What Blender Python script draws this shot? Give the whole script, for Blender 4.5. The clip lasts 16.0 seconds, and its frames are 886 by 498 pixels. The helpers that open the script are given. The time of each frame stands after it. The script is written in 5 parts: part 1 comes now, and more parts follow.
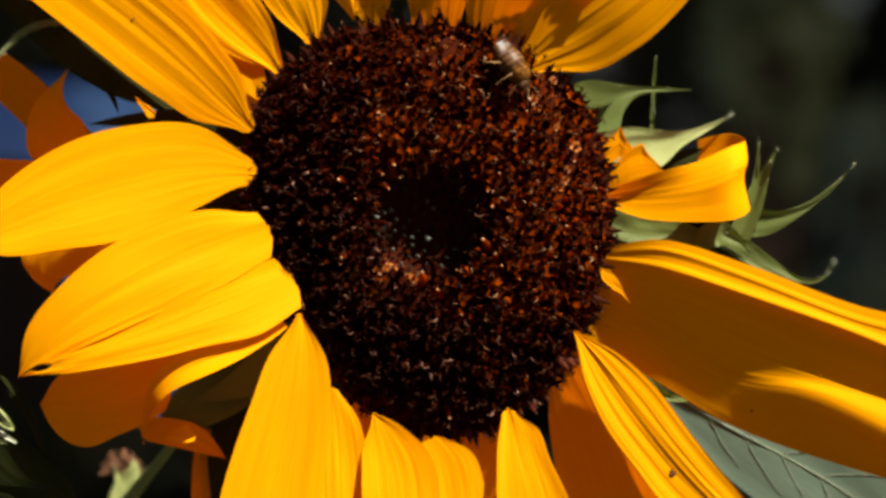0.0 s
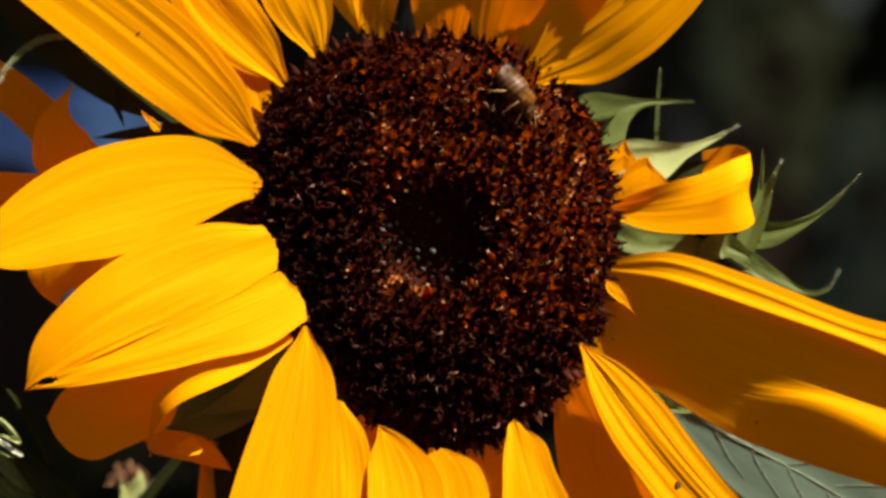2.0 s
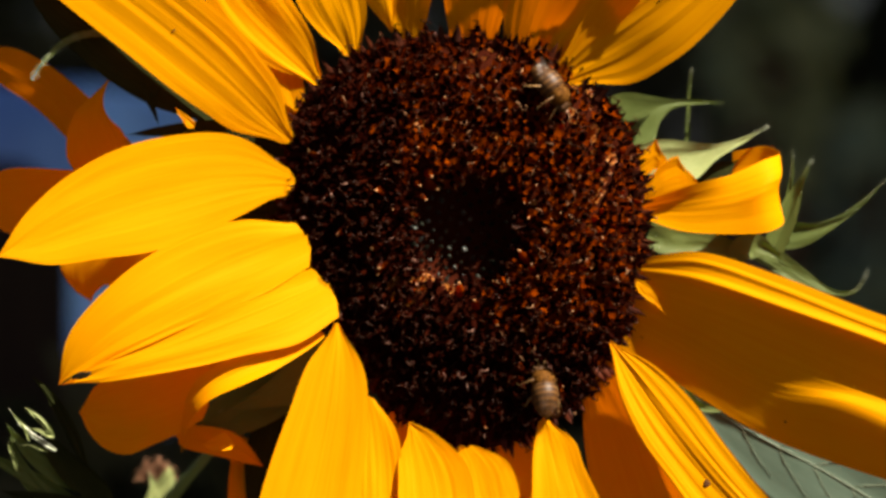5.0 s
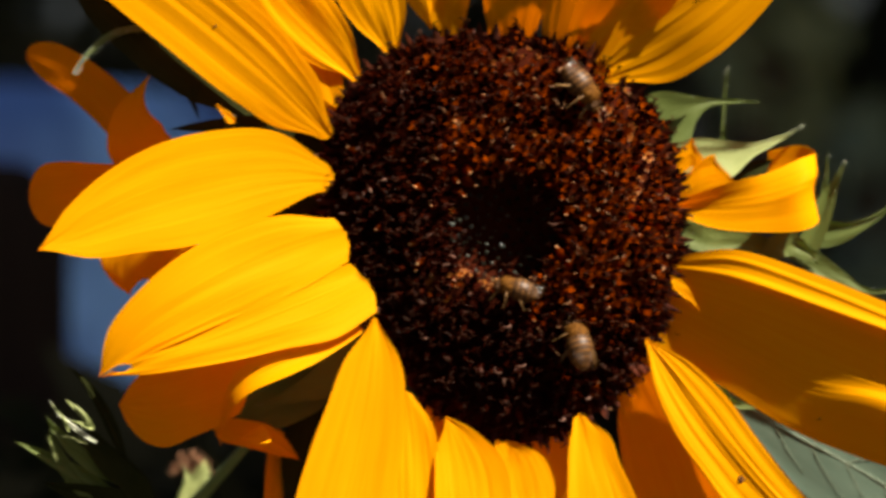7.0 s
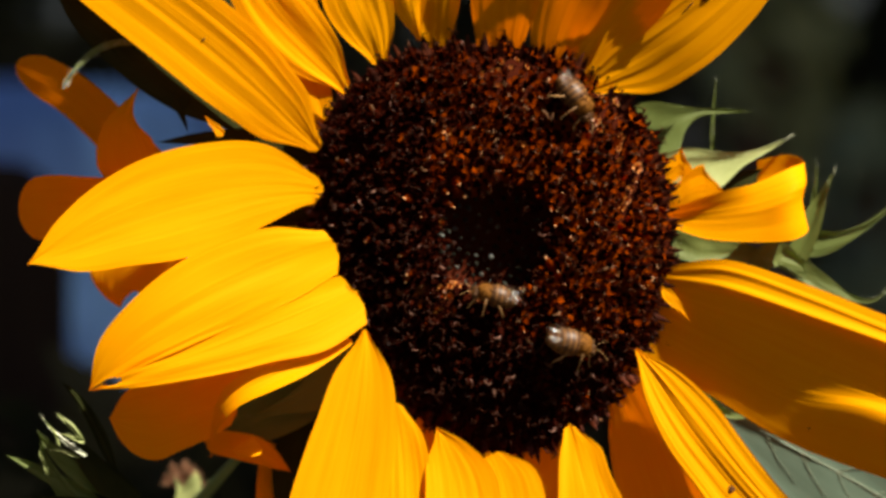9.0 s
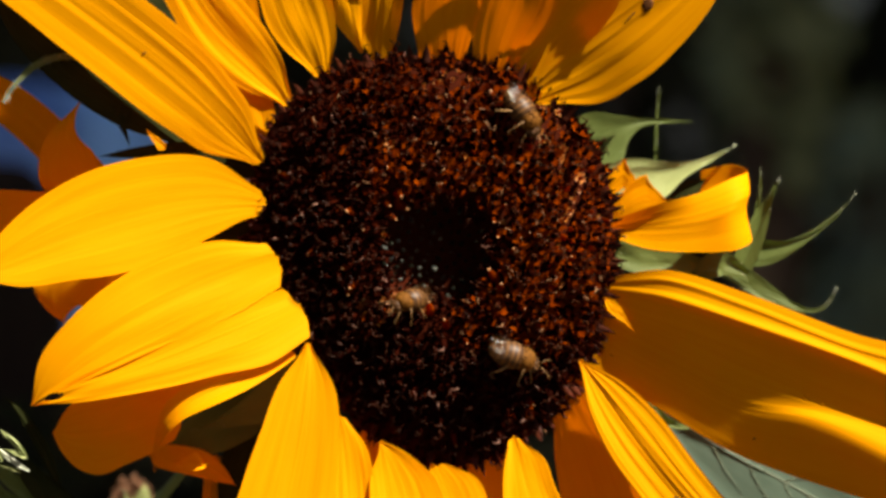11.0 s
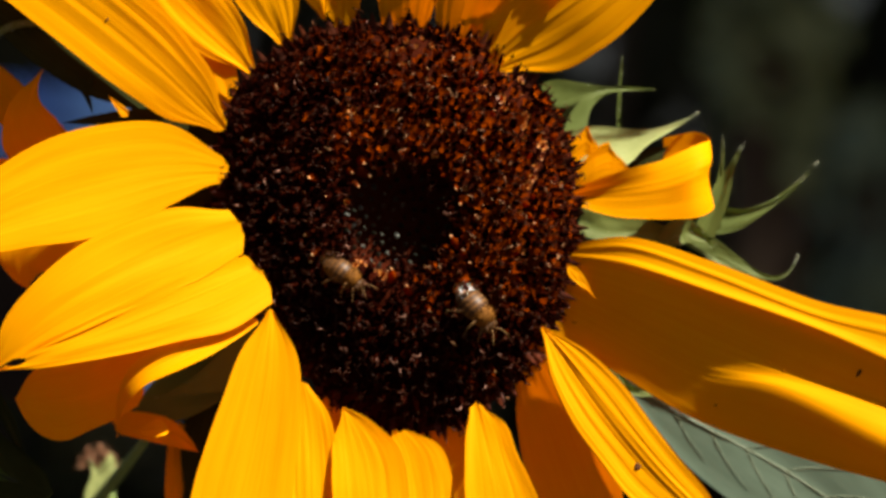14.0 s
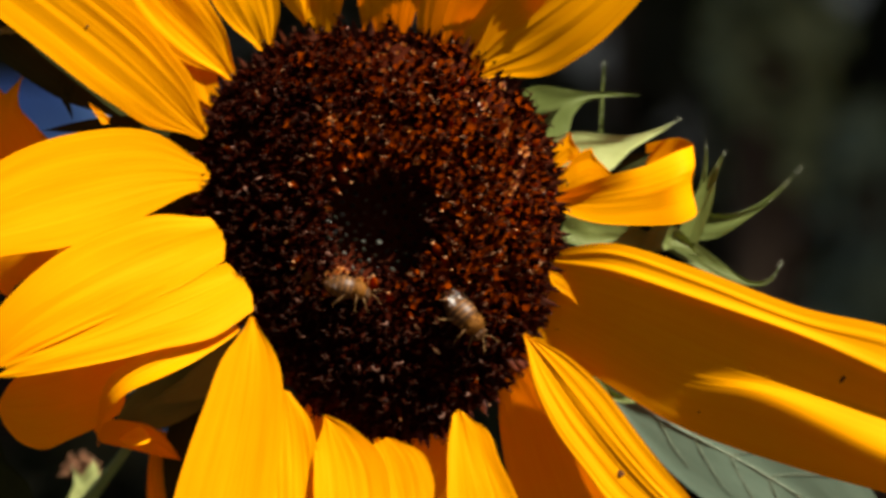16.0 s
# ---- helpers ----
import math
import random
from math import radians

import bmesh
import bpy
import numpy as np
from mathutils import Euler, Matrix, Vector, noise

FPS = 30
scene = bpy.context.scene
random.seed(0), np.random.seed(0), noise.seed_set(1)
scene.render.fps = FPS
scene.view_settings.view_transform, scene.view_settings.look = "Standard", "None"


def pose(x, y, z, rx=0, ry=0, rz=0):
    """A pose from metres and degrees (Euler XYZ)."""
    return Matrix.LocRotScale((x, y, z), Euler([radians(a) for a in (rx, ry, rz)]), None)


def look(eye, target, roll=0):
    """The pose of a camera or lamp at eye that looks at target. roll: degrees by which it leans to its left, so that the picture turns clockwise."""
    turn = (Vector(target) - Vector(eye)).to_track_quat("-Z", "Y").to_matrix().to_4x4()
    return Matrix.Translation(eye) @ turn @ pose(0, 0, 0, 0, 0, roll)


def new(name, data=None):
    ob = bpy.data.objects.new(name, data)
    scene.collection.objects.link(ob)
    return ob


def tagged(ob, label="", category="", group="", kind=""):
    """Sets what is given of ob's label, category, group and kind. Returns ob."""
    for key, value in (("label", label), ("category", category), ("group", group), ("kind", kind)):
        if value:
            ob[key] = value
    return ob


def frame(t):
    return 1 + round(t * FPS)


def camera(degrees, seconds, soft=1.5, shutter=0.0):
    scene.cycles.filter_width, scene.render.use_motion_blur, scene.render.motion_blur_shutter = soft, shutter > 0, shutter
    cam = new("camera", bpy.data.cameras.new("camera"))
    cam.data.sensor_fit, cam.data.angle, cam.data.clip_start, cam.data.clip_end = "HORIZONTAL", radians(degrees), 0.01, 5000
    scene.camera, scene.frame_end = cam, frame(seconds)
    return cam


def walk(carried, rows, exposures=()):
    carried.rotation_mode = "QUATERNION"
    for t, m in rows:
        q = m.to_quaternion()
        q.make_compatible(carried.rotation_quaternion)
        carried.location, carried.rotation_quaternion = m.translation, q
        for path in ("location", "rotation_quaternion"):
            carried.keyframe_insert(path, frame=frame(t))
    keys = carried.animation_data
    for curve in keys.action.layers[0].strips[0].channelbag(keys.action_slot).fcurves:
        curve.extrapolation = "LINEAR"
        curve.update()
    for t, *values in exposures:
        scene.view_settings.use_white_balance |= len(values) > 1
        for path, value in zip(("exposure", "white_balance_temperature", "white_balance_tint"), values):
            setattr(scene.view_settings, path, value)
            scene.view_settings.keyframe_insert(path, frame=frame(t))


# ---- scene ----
# The frame of reference: x to the right, y away from the camera, z up. The camera stands still on a
# tripod one metre before a swaying sunflower; the garden lies behind.
cam = camera(10.749, 16.0, soft=3.2, shutter=0.5)
EYE = pose(0, -1.0, 1.5, 90, 0, 0)
walk(cam, [(0.0, EYE), (16.0, EYE)])
cam.data.dof.use_dof = True
cam.data.dof.focus_distance = 0.99
cam.data.dof.aperture_fstop = 13.0

# ---- light ----
SUN_DIR = Vector((0.52, -0.33, 0.79)).normalized()
world = bpy.data.worlds.new("world")
scene.world = world
world.use_nodes = True
wt = world.node_tree
sky = wt.nodes.new("ShaderNodeTexSky")
sky.sky_type, sky.sun_disc = 'NISHITA', False
sky.dust_density, sky.ozone_density, sky.air_density = 5.0, 0.4, 0.8
sky.sun_elevation = math.asin(SUN_DIR.z)
sky.sun_rotation = math.atan2(SUN_DIR.x, SUN_DIR.y)
wt.links.new(sky.outputs[0], wt.nodes["Background"].inputs[0])
wt.nodes["Background"].inputs[1].default_value = 0.016
sun_data = bpy.data.lights.new("sun", 'SUN')
sun_data.energy, sun_data.angle, sun_data.color = 5.0, radians(0.6), (1.0, 0.92, 0.78)
sun = new("sun", sun_data)
sun.matrix_world = look(SUN_DIR * 5, (0, 0, 0))
scene.view_settings.exposure = 1.88

# ---- materials ----


def material(name, rough=0.6, spec=0.4):
    m = bpy.data.materials.new(name)
    m.use_nodes = True
    n = m.node_tree.nodes
    b = n["Principled BSDF"]
    b.inputs["Roughness"].default_value = rough
    b.inputs["Specular IOR Level"].default_value = spec
    return m, m.node_tree, n, b


def link(t, a, b):
    t.links.new(a, b)


def ramp(t, source, stops):
    r = t.nodes.new("ShaderNodeValToRGB")
    e = r.color_ramp.elements
    while len(e) < len(stops):
        e.new(0.5)
    for item, (p, c) in zip(e, stops):
        item.position, item.color = p, (*c, 1)
    link(t, source, r.inputs[0])
    return r.outputs[0]


def tex(t, scale, detail=4.0, stretch=(1, 1, 1), source="Object", rough=0.55):
    co = t.nodes.new("ShaderNodeTexCoord")
    mp = t.nodes.new("ShaderNodeMapping")
    mp.inputs["Scale"].default_value = stretch
    nz = t.nodes.new("ShaderNodeTexNoise")
    nz.inputs["Scale"].default_value, nz.inputs["Detail"].default_value = scale, detail
    nz.inputs["Roughness"].default_value = rough
    link(t, co.outputs[source], mp.inputs[0])
    link(t, mp.outputs[0], nz.inputs["Vector"])
    return nz.outputs["Fac"]


def mixed(t, a, b, f, kind='MIX'):
    x = t.nodes.new("ShaderNodeMix")
    x.data_type, x.blend_type = 'RGBA', kind
    for value, i in ((f, 0), (a, 6), (b, 7)):
        if hasattr(value, "links"):
            link(t, value, x.inputs[i])
        else:
            x.inputs[i].default_value = value if i == 0 else (*value, 1)
    return x.outputs[2]


def bump(t, b, height, strength, distance):
    n = t.nodes.new("ShaderNodeBump")
    n.inputs["Strength"].default_value, n.inputs["Distance"].default_value = strength, distance
    link(t, height, n.inputs["Height"])
    link(t, n.outputs[0], b.inputs["Normal"])
    return n


def leafy(name, dark, light, through_colour, share, stretch=(1, 1, 1), scale=10.0, rough=0.5, spec=0.3, relief=0.0003, veins=0.0):
    """A thin plant skin: coloured by fine streaks in its own length and width, with light passing through it."""
    m, t, n, b = material(name, rough, spec)
    streak = tex(t, scale, 5, stretch, "UV")
    cloud = tex(t, 28.0, 3, (1, 1, 1), "Object")
    col = ramp(t, streak, [(0.3, dark), (0.7, light)])
    col = mixed(t, col, ramp(t, cloud, [(0.35, tuple(c * 0.82 for c in dark)), (0.65, light)]), 0.35)
    height = streak
    if veins:
        fine = tex(t, 3.0, 2, (0.45, 11.0, 1), "UV", 0.4)
        line = ramp(t, fine, [(0.38, (1.0 - 0.25 * veins, 1.0 - veins, 1.0)), (0.5, (1, 1, 1))])
        col = mixed(t, col, line, 1.0, 'MULTIPLY')
        height = mixed(t, streak, fine, 0.45)
    link(t, col, b.inputs["Base Color"])
    nb = bump(t, b, height, 0.4, relief)
    tr = n.new("ShaderNodeBsdfTranslucent")
    link(t, mixed(t, col, through_colour, 0.75), tr.inputs[0])
    link(t, nb.outputs[0], tr.inputs["Normal"])
    mx = n.new("ShaderNodeMixShader")
    mx.inputs[0].default_value = share
    link(t, b.outputs[0], mx.inputs[1])
    link(t, tr.outputs[0], mx.inputs[2])
    link(t, mx.outputs[0], n["Material Output"].inputs[0])
    return m


def speckled(name, stops, rough=0.5, spec=0.4, scale=900.0, per_island=True, share=0.0):
    """Small plant parts whose colour varies from piece to piece."""
    m, t, n, b = material(name, rough, spec)
    if per_island:
        v = n.new("ShaderNodeNewGeometry").outputs["Random Per Island"]
    else:
        v = n.new("ShaderNodeObjectInfo").outputs["Random"]
    col = ramp(t, v, stops)
    fine = tex(t, scale, 3)
    col = mixed(t, col, ramp(t, fine, [(0.3, (0.7, 0.7, 0.7)), (0.7, (1.2, 1.2, 1.2))]), 1.0, 'MULTIPLY')
    link(t, col, b.inputs["Base Color"])
    bump(t, b, fine, 0.5, 0.0002)
    if share:
        tr = n.new("ShaderNodeBsdfTranslucent")
        link(t, col, tr.inputs[0])
        mx = n.new("ShaderNodeMixShader")
        mx.inputs[0].default_value = share
        link(t, b.outputs[0], mx.inputs[1])
        link(t, tr.outputs[0], mx.inputs[2])
        link(t, mx.outputs[0], n["Material Output"].inputs[0])
    return m


PETAL = leafy("petal_yellow", (0.83, 0.316, 0.0), (0.89, 0.36, 0.0), (0.60, 0.078, 0.0), 0.5, (1.2, 7.0, 1), 3.0, 0.6, 0.02, relief=0.0003, veins=0.05)
BRACT = leafy("bract_green", (0.055, 0.075, 0.012), (0.105, 0.133, 0.032), (0.12, 0.17, 0.012), 0.25, (2.5, 16.0, 1), 3.0, 0.55, 0.2)
LEAF = leafy("leaf_green", (0.056, 0.084, 0.058), (0.078, 0.110, 0.080), (0.05, 0.09, 0.012), 0.08, (3, 5, 1), 4.0, 0.5, 0.2, relief=0.0001)
# Darkened copy of the bract green; shade behind the petals is in the colour.
SHADED_GREEN = leafy("bract_shade_green", (0.010, 0.012, 0.004), (0.022, 0.025, 0.008), (0.02, 0.03, 0.005), 0.08, (3, 8, 1), 3.0, 0.8, 0.0)
VEIN = leafy("vein_green", (0.12, 0.15, 0.10), (0.17, 0.20, 0.135), (0.1, 0.15, 0.03), 0.1, (3, 9, 1), 4.0, 0.5, 0.2)
PALE_BRACT = leafy("bract_pale_green", (0.155, 0.18, 0.055), (0.28, 0.31, 0.12), (0.11, 0.17, 0.03), 0.15, (3, 12, 1), 4.0, 0.5, 0.2)
STEM = leafy("stem_green", (0.08, 0.13, 0.03), (0.16, 0.22, 0.07), (0.1, 0.2, 0.02), 0.05, (2, 30, 1), 3.0, 0.6, 0.3)
HAIR = speckled("plant_hair", [(0.0, (0.28, 0.31, 0.2)), (1.0, (0.45, 0.47, 0.34))], 0.5, 0.3)
DISC = speckled("disc_brown", [(0.0, (0.022, 0.0034, 0.0010)), (1.0, (0.032, 0.0052, 0.0012))], 0.9, 0.02, 700.0)
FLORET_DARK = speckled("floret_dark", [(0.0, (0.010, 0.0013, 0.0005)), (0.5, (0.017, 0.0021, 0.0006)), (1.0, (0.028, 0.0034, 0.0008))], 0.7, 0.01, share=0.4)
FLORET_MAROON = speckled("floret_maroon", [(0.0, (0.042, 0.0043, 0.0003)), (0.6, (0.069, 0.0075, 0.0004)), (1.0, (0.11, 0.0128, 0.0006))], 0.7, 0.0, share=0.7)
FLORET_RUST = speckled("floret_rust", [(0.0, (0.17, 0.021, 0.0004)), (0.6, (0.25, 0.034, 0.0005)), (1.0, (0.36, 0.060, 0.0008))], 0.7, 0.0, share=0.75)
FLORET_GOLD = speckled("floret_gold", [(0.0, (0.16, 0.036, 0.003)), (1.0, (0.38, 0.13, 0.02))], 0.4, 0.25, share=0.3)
# The ramp's pale end paints sun glints on the heart's florets.
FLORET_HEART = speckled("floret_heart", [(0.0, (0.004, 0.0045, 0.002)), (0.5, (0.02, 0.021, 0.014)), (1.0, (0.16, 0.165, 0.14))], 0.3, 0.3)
# Near-black copy: the hollow's shade, put into the floret colour.
HEART_SHADE = speckled("floret_heart_shade", [(0.0, (0.003, 0.0025, 0.0012)), (1.0, (0.007, 0.006, 0.003))], 0.7, 0.03)
POLLEN = speckled("pollen", [(0.0, (0.26, 0.09, 0.02)), (1.0, (0.40, 0.18, 0.06))], 0.6, 0.4)
# The few pale stigmas stand for glints, painted into both stigma colours.
STIGMA = speckled("stigma", [(0.0, (0.012, 0.0034, 0.0014)), (0.93, (0.03, 0.008, 0.0035)), (1.0, (0.24, 0.12, 0.085))], 0.4, 0.05)
STIGMA_RED = speckled("stigma_red", [(0.0, (0.014, 0.003, 0.0008)), (0.9, (0.034, 0.008, 0.002)), (1.0, (0.26, 0.13, 0.06))], 0.45, 0.03)
DRIED = speckled("dried_brown", [(0.0, (0.07, 0.030, 0.014)), (1.0, (0.17, 0.085, 0.045))], 0.8, 0.1)

# ---- building helpers ----
MM = 0.001


def part(name, bm, mat, parent, label="", smooth=True):
    """Links a bmesh as one mesh object under a thing or a part."""
    me = bpy.data.meshes.new(name)
    bm.to_mesh(me)
    bm.free()
    return part_of(name, me, mat, parent, label, smooth)


def part_of(name, me, mat, parent, label="", smooth=True):
    mats = mat if isinstance(mat, (list, tuple)) else [mat]
    if not me.materials:
        for m in mats:
            me.materials.append(m)
    if smooth:
        me.polygons.foreach_set("use_smooth", [True] * len(me.polygons))
    ob = new(name, me)
    ob.parent = parent
    if label:
        tagged(ob, label)
    return ob


def knots(table, t):
    """Smooth interpolation in a short table spread evenly over 0 to 1."""
    n = len(table) - 1
    i = min(int(t * n), n - 1)
    f = t * n - i
    p0, p1, p2, p3 = table[max(i - 1, 0)], table[i], table[i + 1], table[min(i + 2, n)]
    return 0.5 * (2 * p1 + (p2 - p0) * f + (2 * p0 - 5 * p1 + 4 * p2 - p3) * f * f + (3 * p1 - p0 - 3 * p2 + p3) * f ** 3)


def bezier(p, t):
    a = (1 - t) ** 3, 3 * t * (1 - t) ** 2, 3 * t * t * (1 - t), t ** 3
    return sum((Vector(q) * k for q, k in zip(p, a)), Vector())


def blade(line, left, right, cup=0.0, turn=(0, 0), ridges=3.0, ridge=0.5, wave=0.6, seed=0, along=44, across=22, foot=0.0, creases=()):
    """A petal, sepal or leaf, in millimetres: a curved centre line from base to tip, the half widths
    on either side, edges cupped to the front, turned about its line, with lengthwise ridges and
    narrow creases given as (place across, depth, width)."""
    bm = bmesh.new()
    uv = bm.loops.layers.uv.new("uv")
    rows = []
    side = Vector((0, 0, 1))
    for i in range(along + 1):
        u = i / along
        t = 0.5 * u + 0.5 * (1 - (1 - u) ** 1.8) if u > 0 else 0
        c = bezier(line, t)
        d = (bezier(line, min(t + 0.01, 1)) - bezier(line, max(t - 0.01, 0))).normalized()
        s0 = Vector((0, -1, 0)).cross(d)
        if i == 0:
            side = s0.normalized()
        elif s0.length > 0.25:
            side = s0.normalized() * (1 if s0.dot(side) > 0 else -1)
        else:
            side = (side - d * side.dot(d)).normalized()
        nn = d.cross(side)
        a = radians(turn[0] + (turn[1] - turn[0]) * t)
        sd, nd = side * math.cos(a) + nn * math.sin(a), nn * math.cos(a) - side * math.sin(a)
        l, r = max(knots(left, t), 0.02), max(knots(right, t), 0.02)
        if min(left[-1], right[-1]) > 1.2 and t > 0.84:
            l, r = [max(0.02, w * math.sqrt(max(0.0, 1 - ((t - 0.84) / 0.16) ** 2))) for w in (l, r)]
        row = []
        for j in range(across + 1):
            s = 1 - 2 * j / across
            w = l if s >= 0 else r
            end = 0.0
            env = math.sin(math.pi * min(1, 0.12 + t * 0.95)) ** 0.5
            h = cup * w * s * s
            q = noise.noise((s * ridges * 0.75 + seed * 5.3, t * 0.5, seed * 1.7)) + 0.45 * noise.noise((s * ridges * 1.9 + seed * 2.3, t * 1.3, seed))
            h += ridge * env * (1.5 * q - 0.45 * math.exp(-((s - 0.08 * math.sin(seed)) / 0.10) ** 2))
            for place, deep, wide in creases:
                off = (s - place - 0.05 * noise.noise((t * 2.2, seed * 1.9, place * 7))) / wide
                h -= deep * min(1, 3.2 * (1 - t)) * min(1, 0.08 + 2.6 * t) * math.exp(-off * off)
            h += wave * (noise.noise((s * 1.3 + seed * 3.7, t * 3.0, seed)) * 1.6 + 0.25 * noise.noise((s * 5 + seed, t * 4, seed * 1.3)))
            edge = 1 + 0.05 * noise.noise((t * 7, seed * 2.1, 2 if s > 0 else 5)) * min(1, wave)
            if foot and t < 0.2:
                lobe = 1 - s * s + 0.16 * math.cos(3 * math.pi * s + seed) * (1 - abs(s))
                end += foot * w * lobe * (1 - t / 0.2) ** 2
            row.append(bm.verts.new((c + sd * (s * w * edge) + nd * h - d * end) * MM))
        rows.append(row)
    for i in range(along):
        for j in range(across):
            f = bm.faces.new((rows[i][j], rows[i][j + 1], rows[i + 1][j + 1], rows[i + 1][j]))
            for lp, (a, b) in zip(f.loops, ((i, j), (i, j + 1), (i + 1, j + 1), (i + 1, j))):
                lp[uv].uv = (a / along + seed, b / across)
    return bm


def tube(points, radii, sides=8):
    """A tapering round rod through points (millimetres)."""
    bm = bmesh.new()
    bm.loops.layers.uv.new("uv")
    add_tube(bm, [Vector(p) * MM for p in points], [r * MM for r in radii], sides)
    return bm


def add_tube(bm, pts, radii, sides=6, mat=0):
    rings = []
    for i, p in enumerate(pts):
        d = (pts[min(i + 1, len(pts) - 1)] - pts[max(i - 1, 0)]).normalized()
        a = d.orthogonal().normalized()
        b = d.cross(a)
        rings.append([bm.verts.new(p + (a * math.cos(k * 2 * math.pi / sides) + b * math.sin(k * 2 * math.pi / sides)) * radii[i]) for k in range(sides)])
    # keep neighbouring rings in step
    for i in range(1, len(rings)):
        best = min(range(sides), key=lambda k: (rings[i][k].co - rings[i - 1][0].co - (pts[i] - pts[i - 1])).length)
        rings[i] = rings[i][best:] + rings[i][:best]
        test = (rings[i][1].co - pts[i]).normalized().dot((rings[i - 1][1].co - pts[i - 1]).normalized())
        back = (rings[i][-1].co - pts[i]).normalized().dot((rings[i - 1][1].co - pts[i - 1]).normalized())
        if back > test:
            rings[i] = [rings[i][0]] + rings[i][:0:-1]
    faces = []
    for a, b in zip(rings, rings[1:]):
        for k in range(sides):
            faces.append(bm.faces.new((a[k], a[(k + 1) % sides], b[(k + 1) % sides], b[k])))
    faces.append(bm.faces.new(rings[0][::-1]))
    faces.append(bm.faces.new(rings[-1]))
    for f in faces:
        f.material_index = mat


def ball(bm, centre, size, turn=None, rings=10, segs=14, mat=0, rough=0.0):
    """An ellipsoid added to bm; returns its vertices."""
    made = bmesh.ops.create_uvsphere(bm, u_segments=segs, v_segments=rings, radius=1.0)["verts"]
    m = Matrix.Translation(centre) @ (turn.to_4x4() if turn else Matrix.Identity(4)) @ Matrix.Diagonal((*size, 1))
    for v in made:
        if rough:
            v.co *= 1 + rough * noise.noise(v.co * 3.0 + Vector(centre) * 900)
        v.co = m @ v.co
    for f in {f for v in made for f in v.link_faces}:
        f.material_index = mat
    return made


# ---- the sunflower ----
sunflower = tagged(new("sunflower"), "yellow sunflower with a dark brown disc swaying on its stem", "sunflower")


RIM = (38.8, 43.2, 43.8, 46.0, 38.0, 35.0, 45.0, 41.4)


def rim(angle):
    """The disc's uneven radius, in millimetres, at an angle from the right, counter-clockwise."""
    u = (angle / (2 * math.pi)) % 1.0 * 8
    i = int(u) % 8
    f = u - int(u)
    p0, p1, p2, p3 = RIM[i - 1], RIM[i], RIM[(i + 1) % 8], RIM[(i + 2) % 8]
    return 0.5 * (2 * p1 + (p2 - p0) * f + (2 * p0 - 5 * p1 + 4 * p2 - p3) * f * f + (3 * p1 - p0 - 3 * p2 + p3) * f ** 3)


PIT = Vector((0.2, 1.4))


def disc_at(x, z):
    """The height of the disc's surface towards the viewer: a cushion with a hollow heart."""
    r = math.hypot(x, z) / rim(math.atan2(z, x))
    c = math.hypot(x - PIT.x, z - PIT.y) / 12.2
    high = 11.0 * max(0.0, 1 - r ** 2.2) ** 0.72
    return high - 7.2 * math.exp(-(c ** 4.6))


def disc_normal(x, z):
    e = 0.6
    gx = (disc_at(x + e, z) - disc_at(x - e, z)) / (2 * e)
    gz = (disc_at(x, z + e) - disc_at(x, z - e)) / (2 * e)
    return Vector((-gx, -1, -gz)).normalized()


def make_disc():
    bm = bmesh.new()
    bm.loops.layers.uv.new("uv")
    n, rows = 96, []
    for i in range(26):
        rr = i / 25
        row = []
        for k in range(n):
            a = 2 * math.pi * k / n
            q = rr * rim(a)
            x, z = q * math.cos(a), q * math.sin(a)
            row.append(bm.verts.new((x * MM, (2.2 - disc_at(x, z)) * MM, z * MM)))
        rows.append(row)
    back = [bm.verts.new((v.co.x * 0.8, 0.014, v.co.z * 0.8)) for v in rows[-1]]
    rows.append(back)
    for a, b in zip(rows, rows[1:]):
        for k in range(n):
            bm.faces.new((a[k], b[k], b[(k + 1) % n], a[(k + 1) % n]))
    bm.faces.new(back)
    bmesh.ops.remove_doubles(bm, verts=rows[0], dist=1e-6)
    return part("flower_disc", bm, DISC, sunflower, "dark brown domed flower disc with a hollow heart")


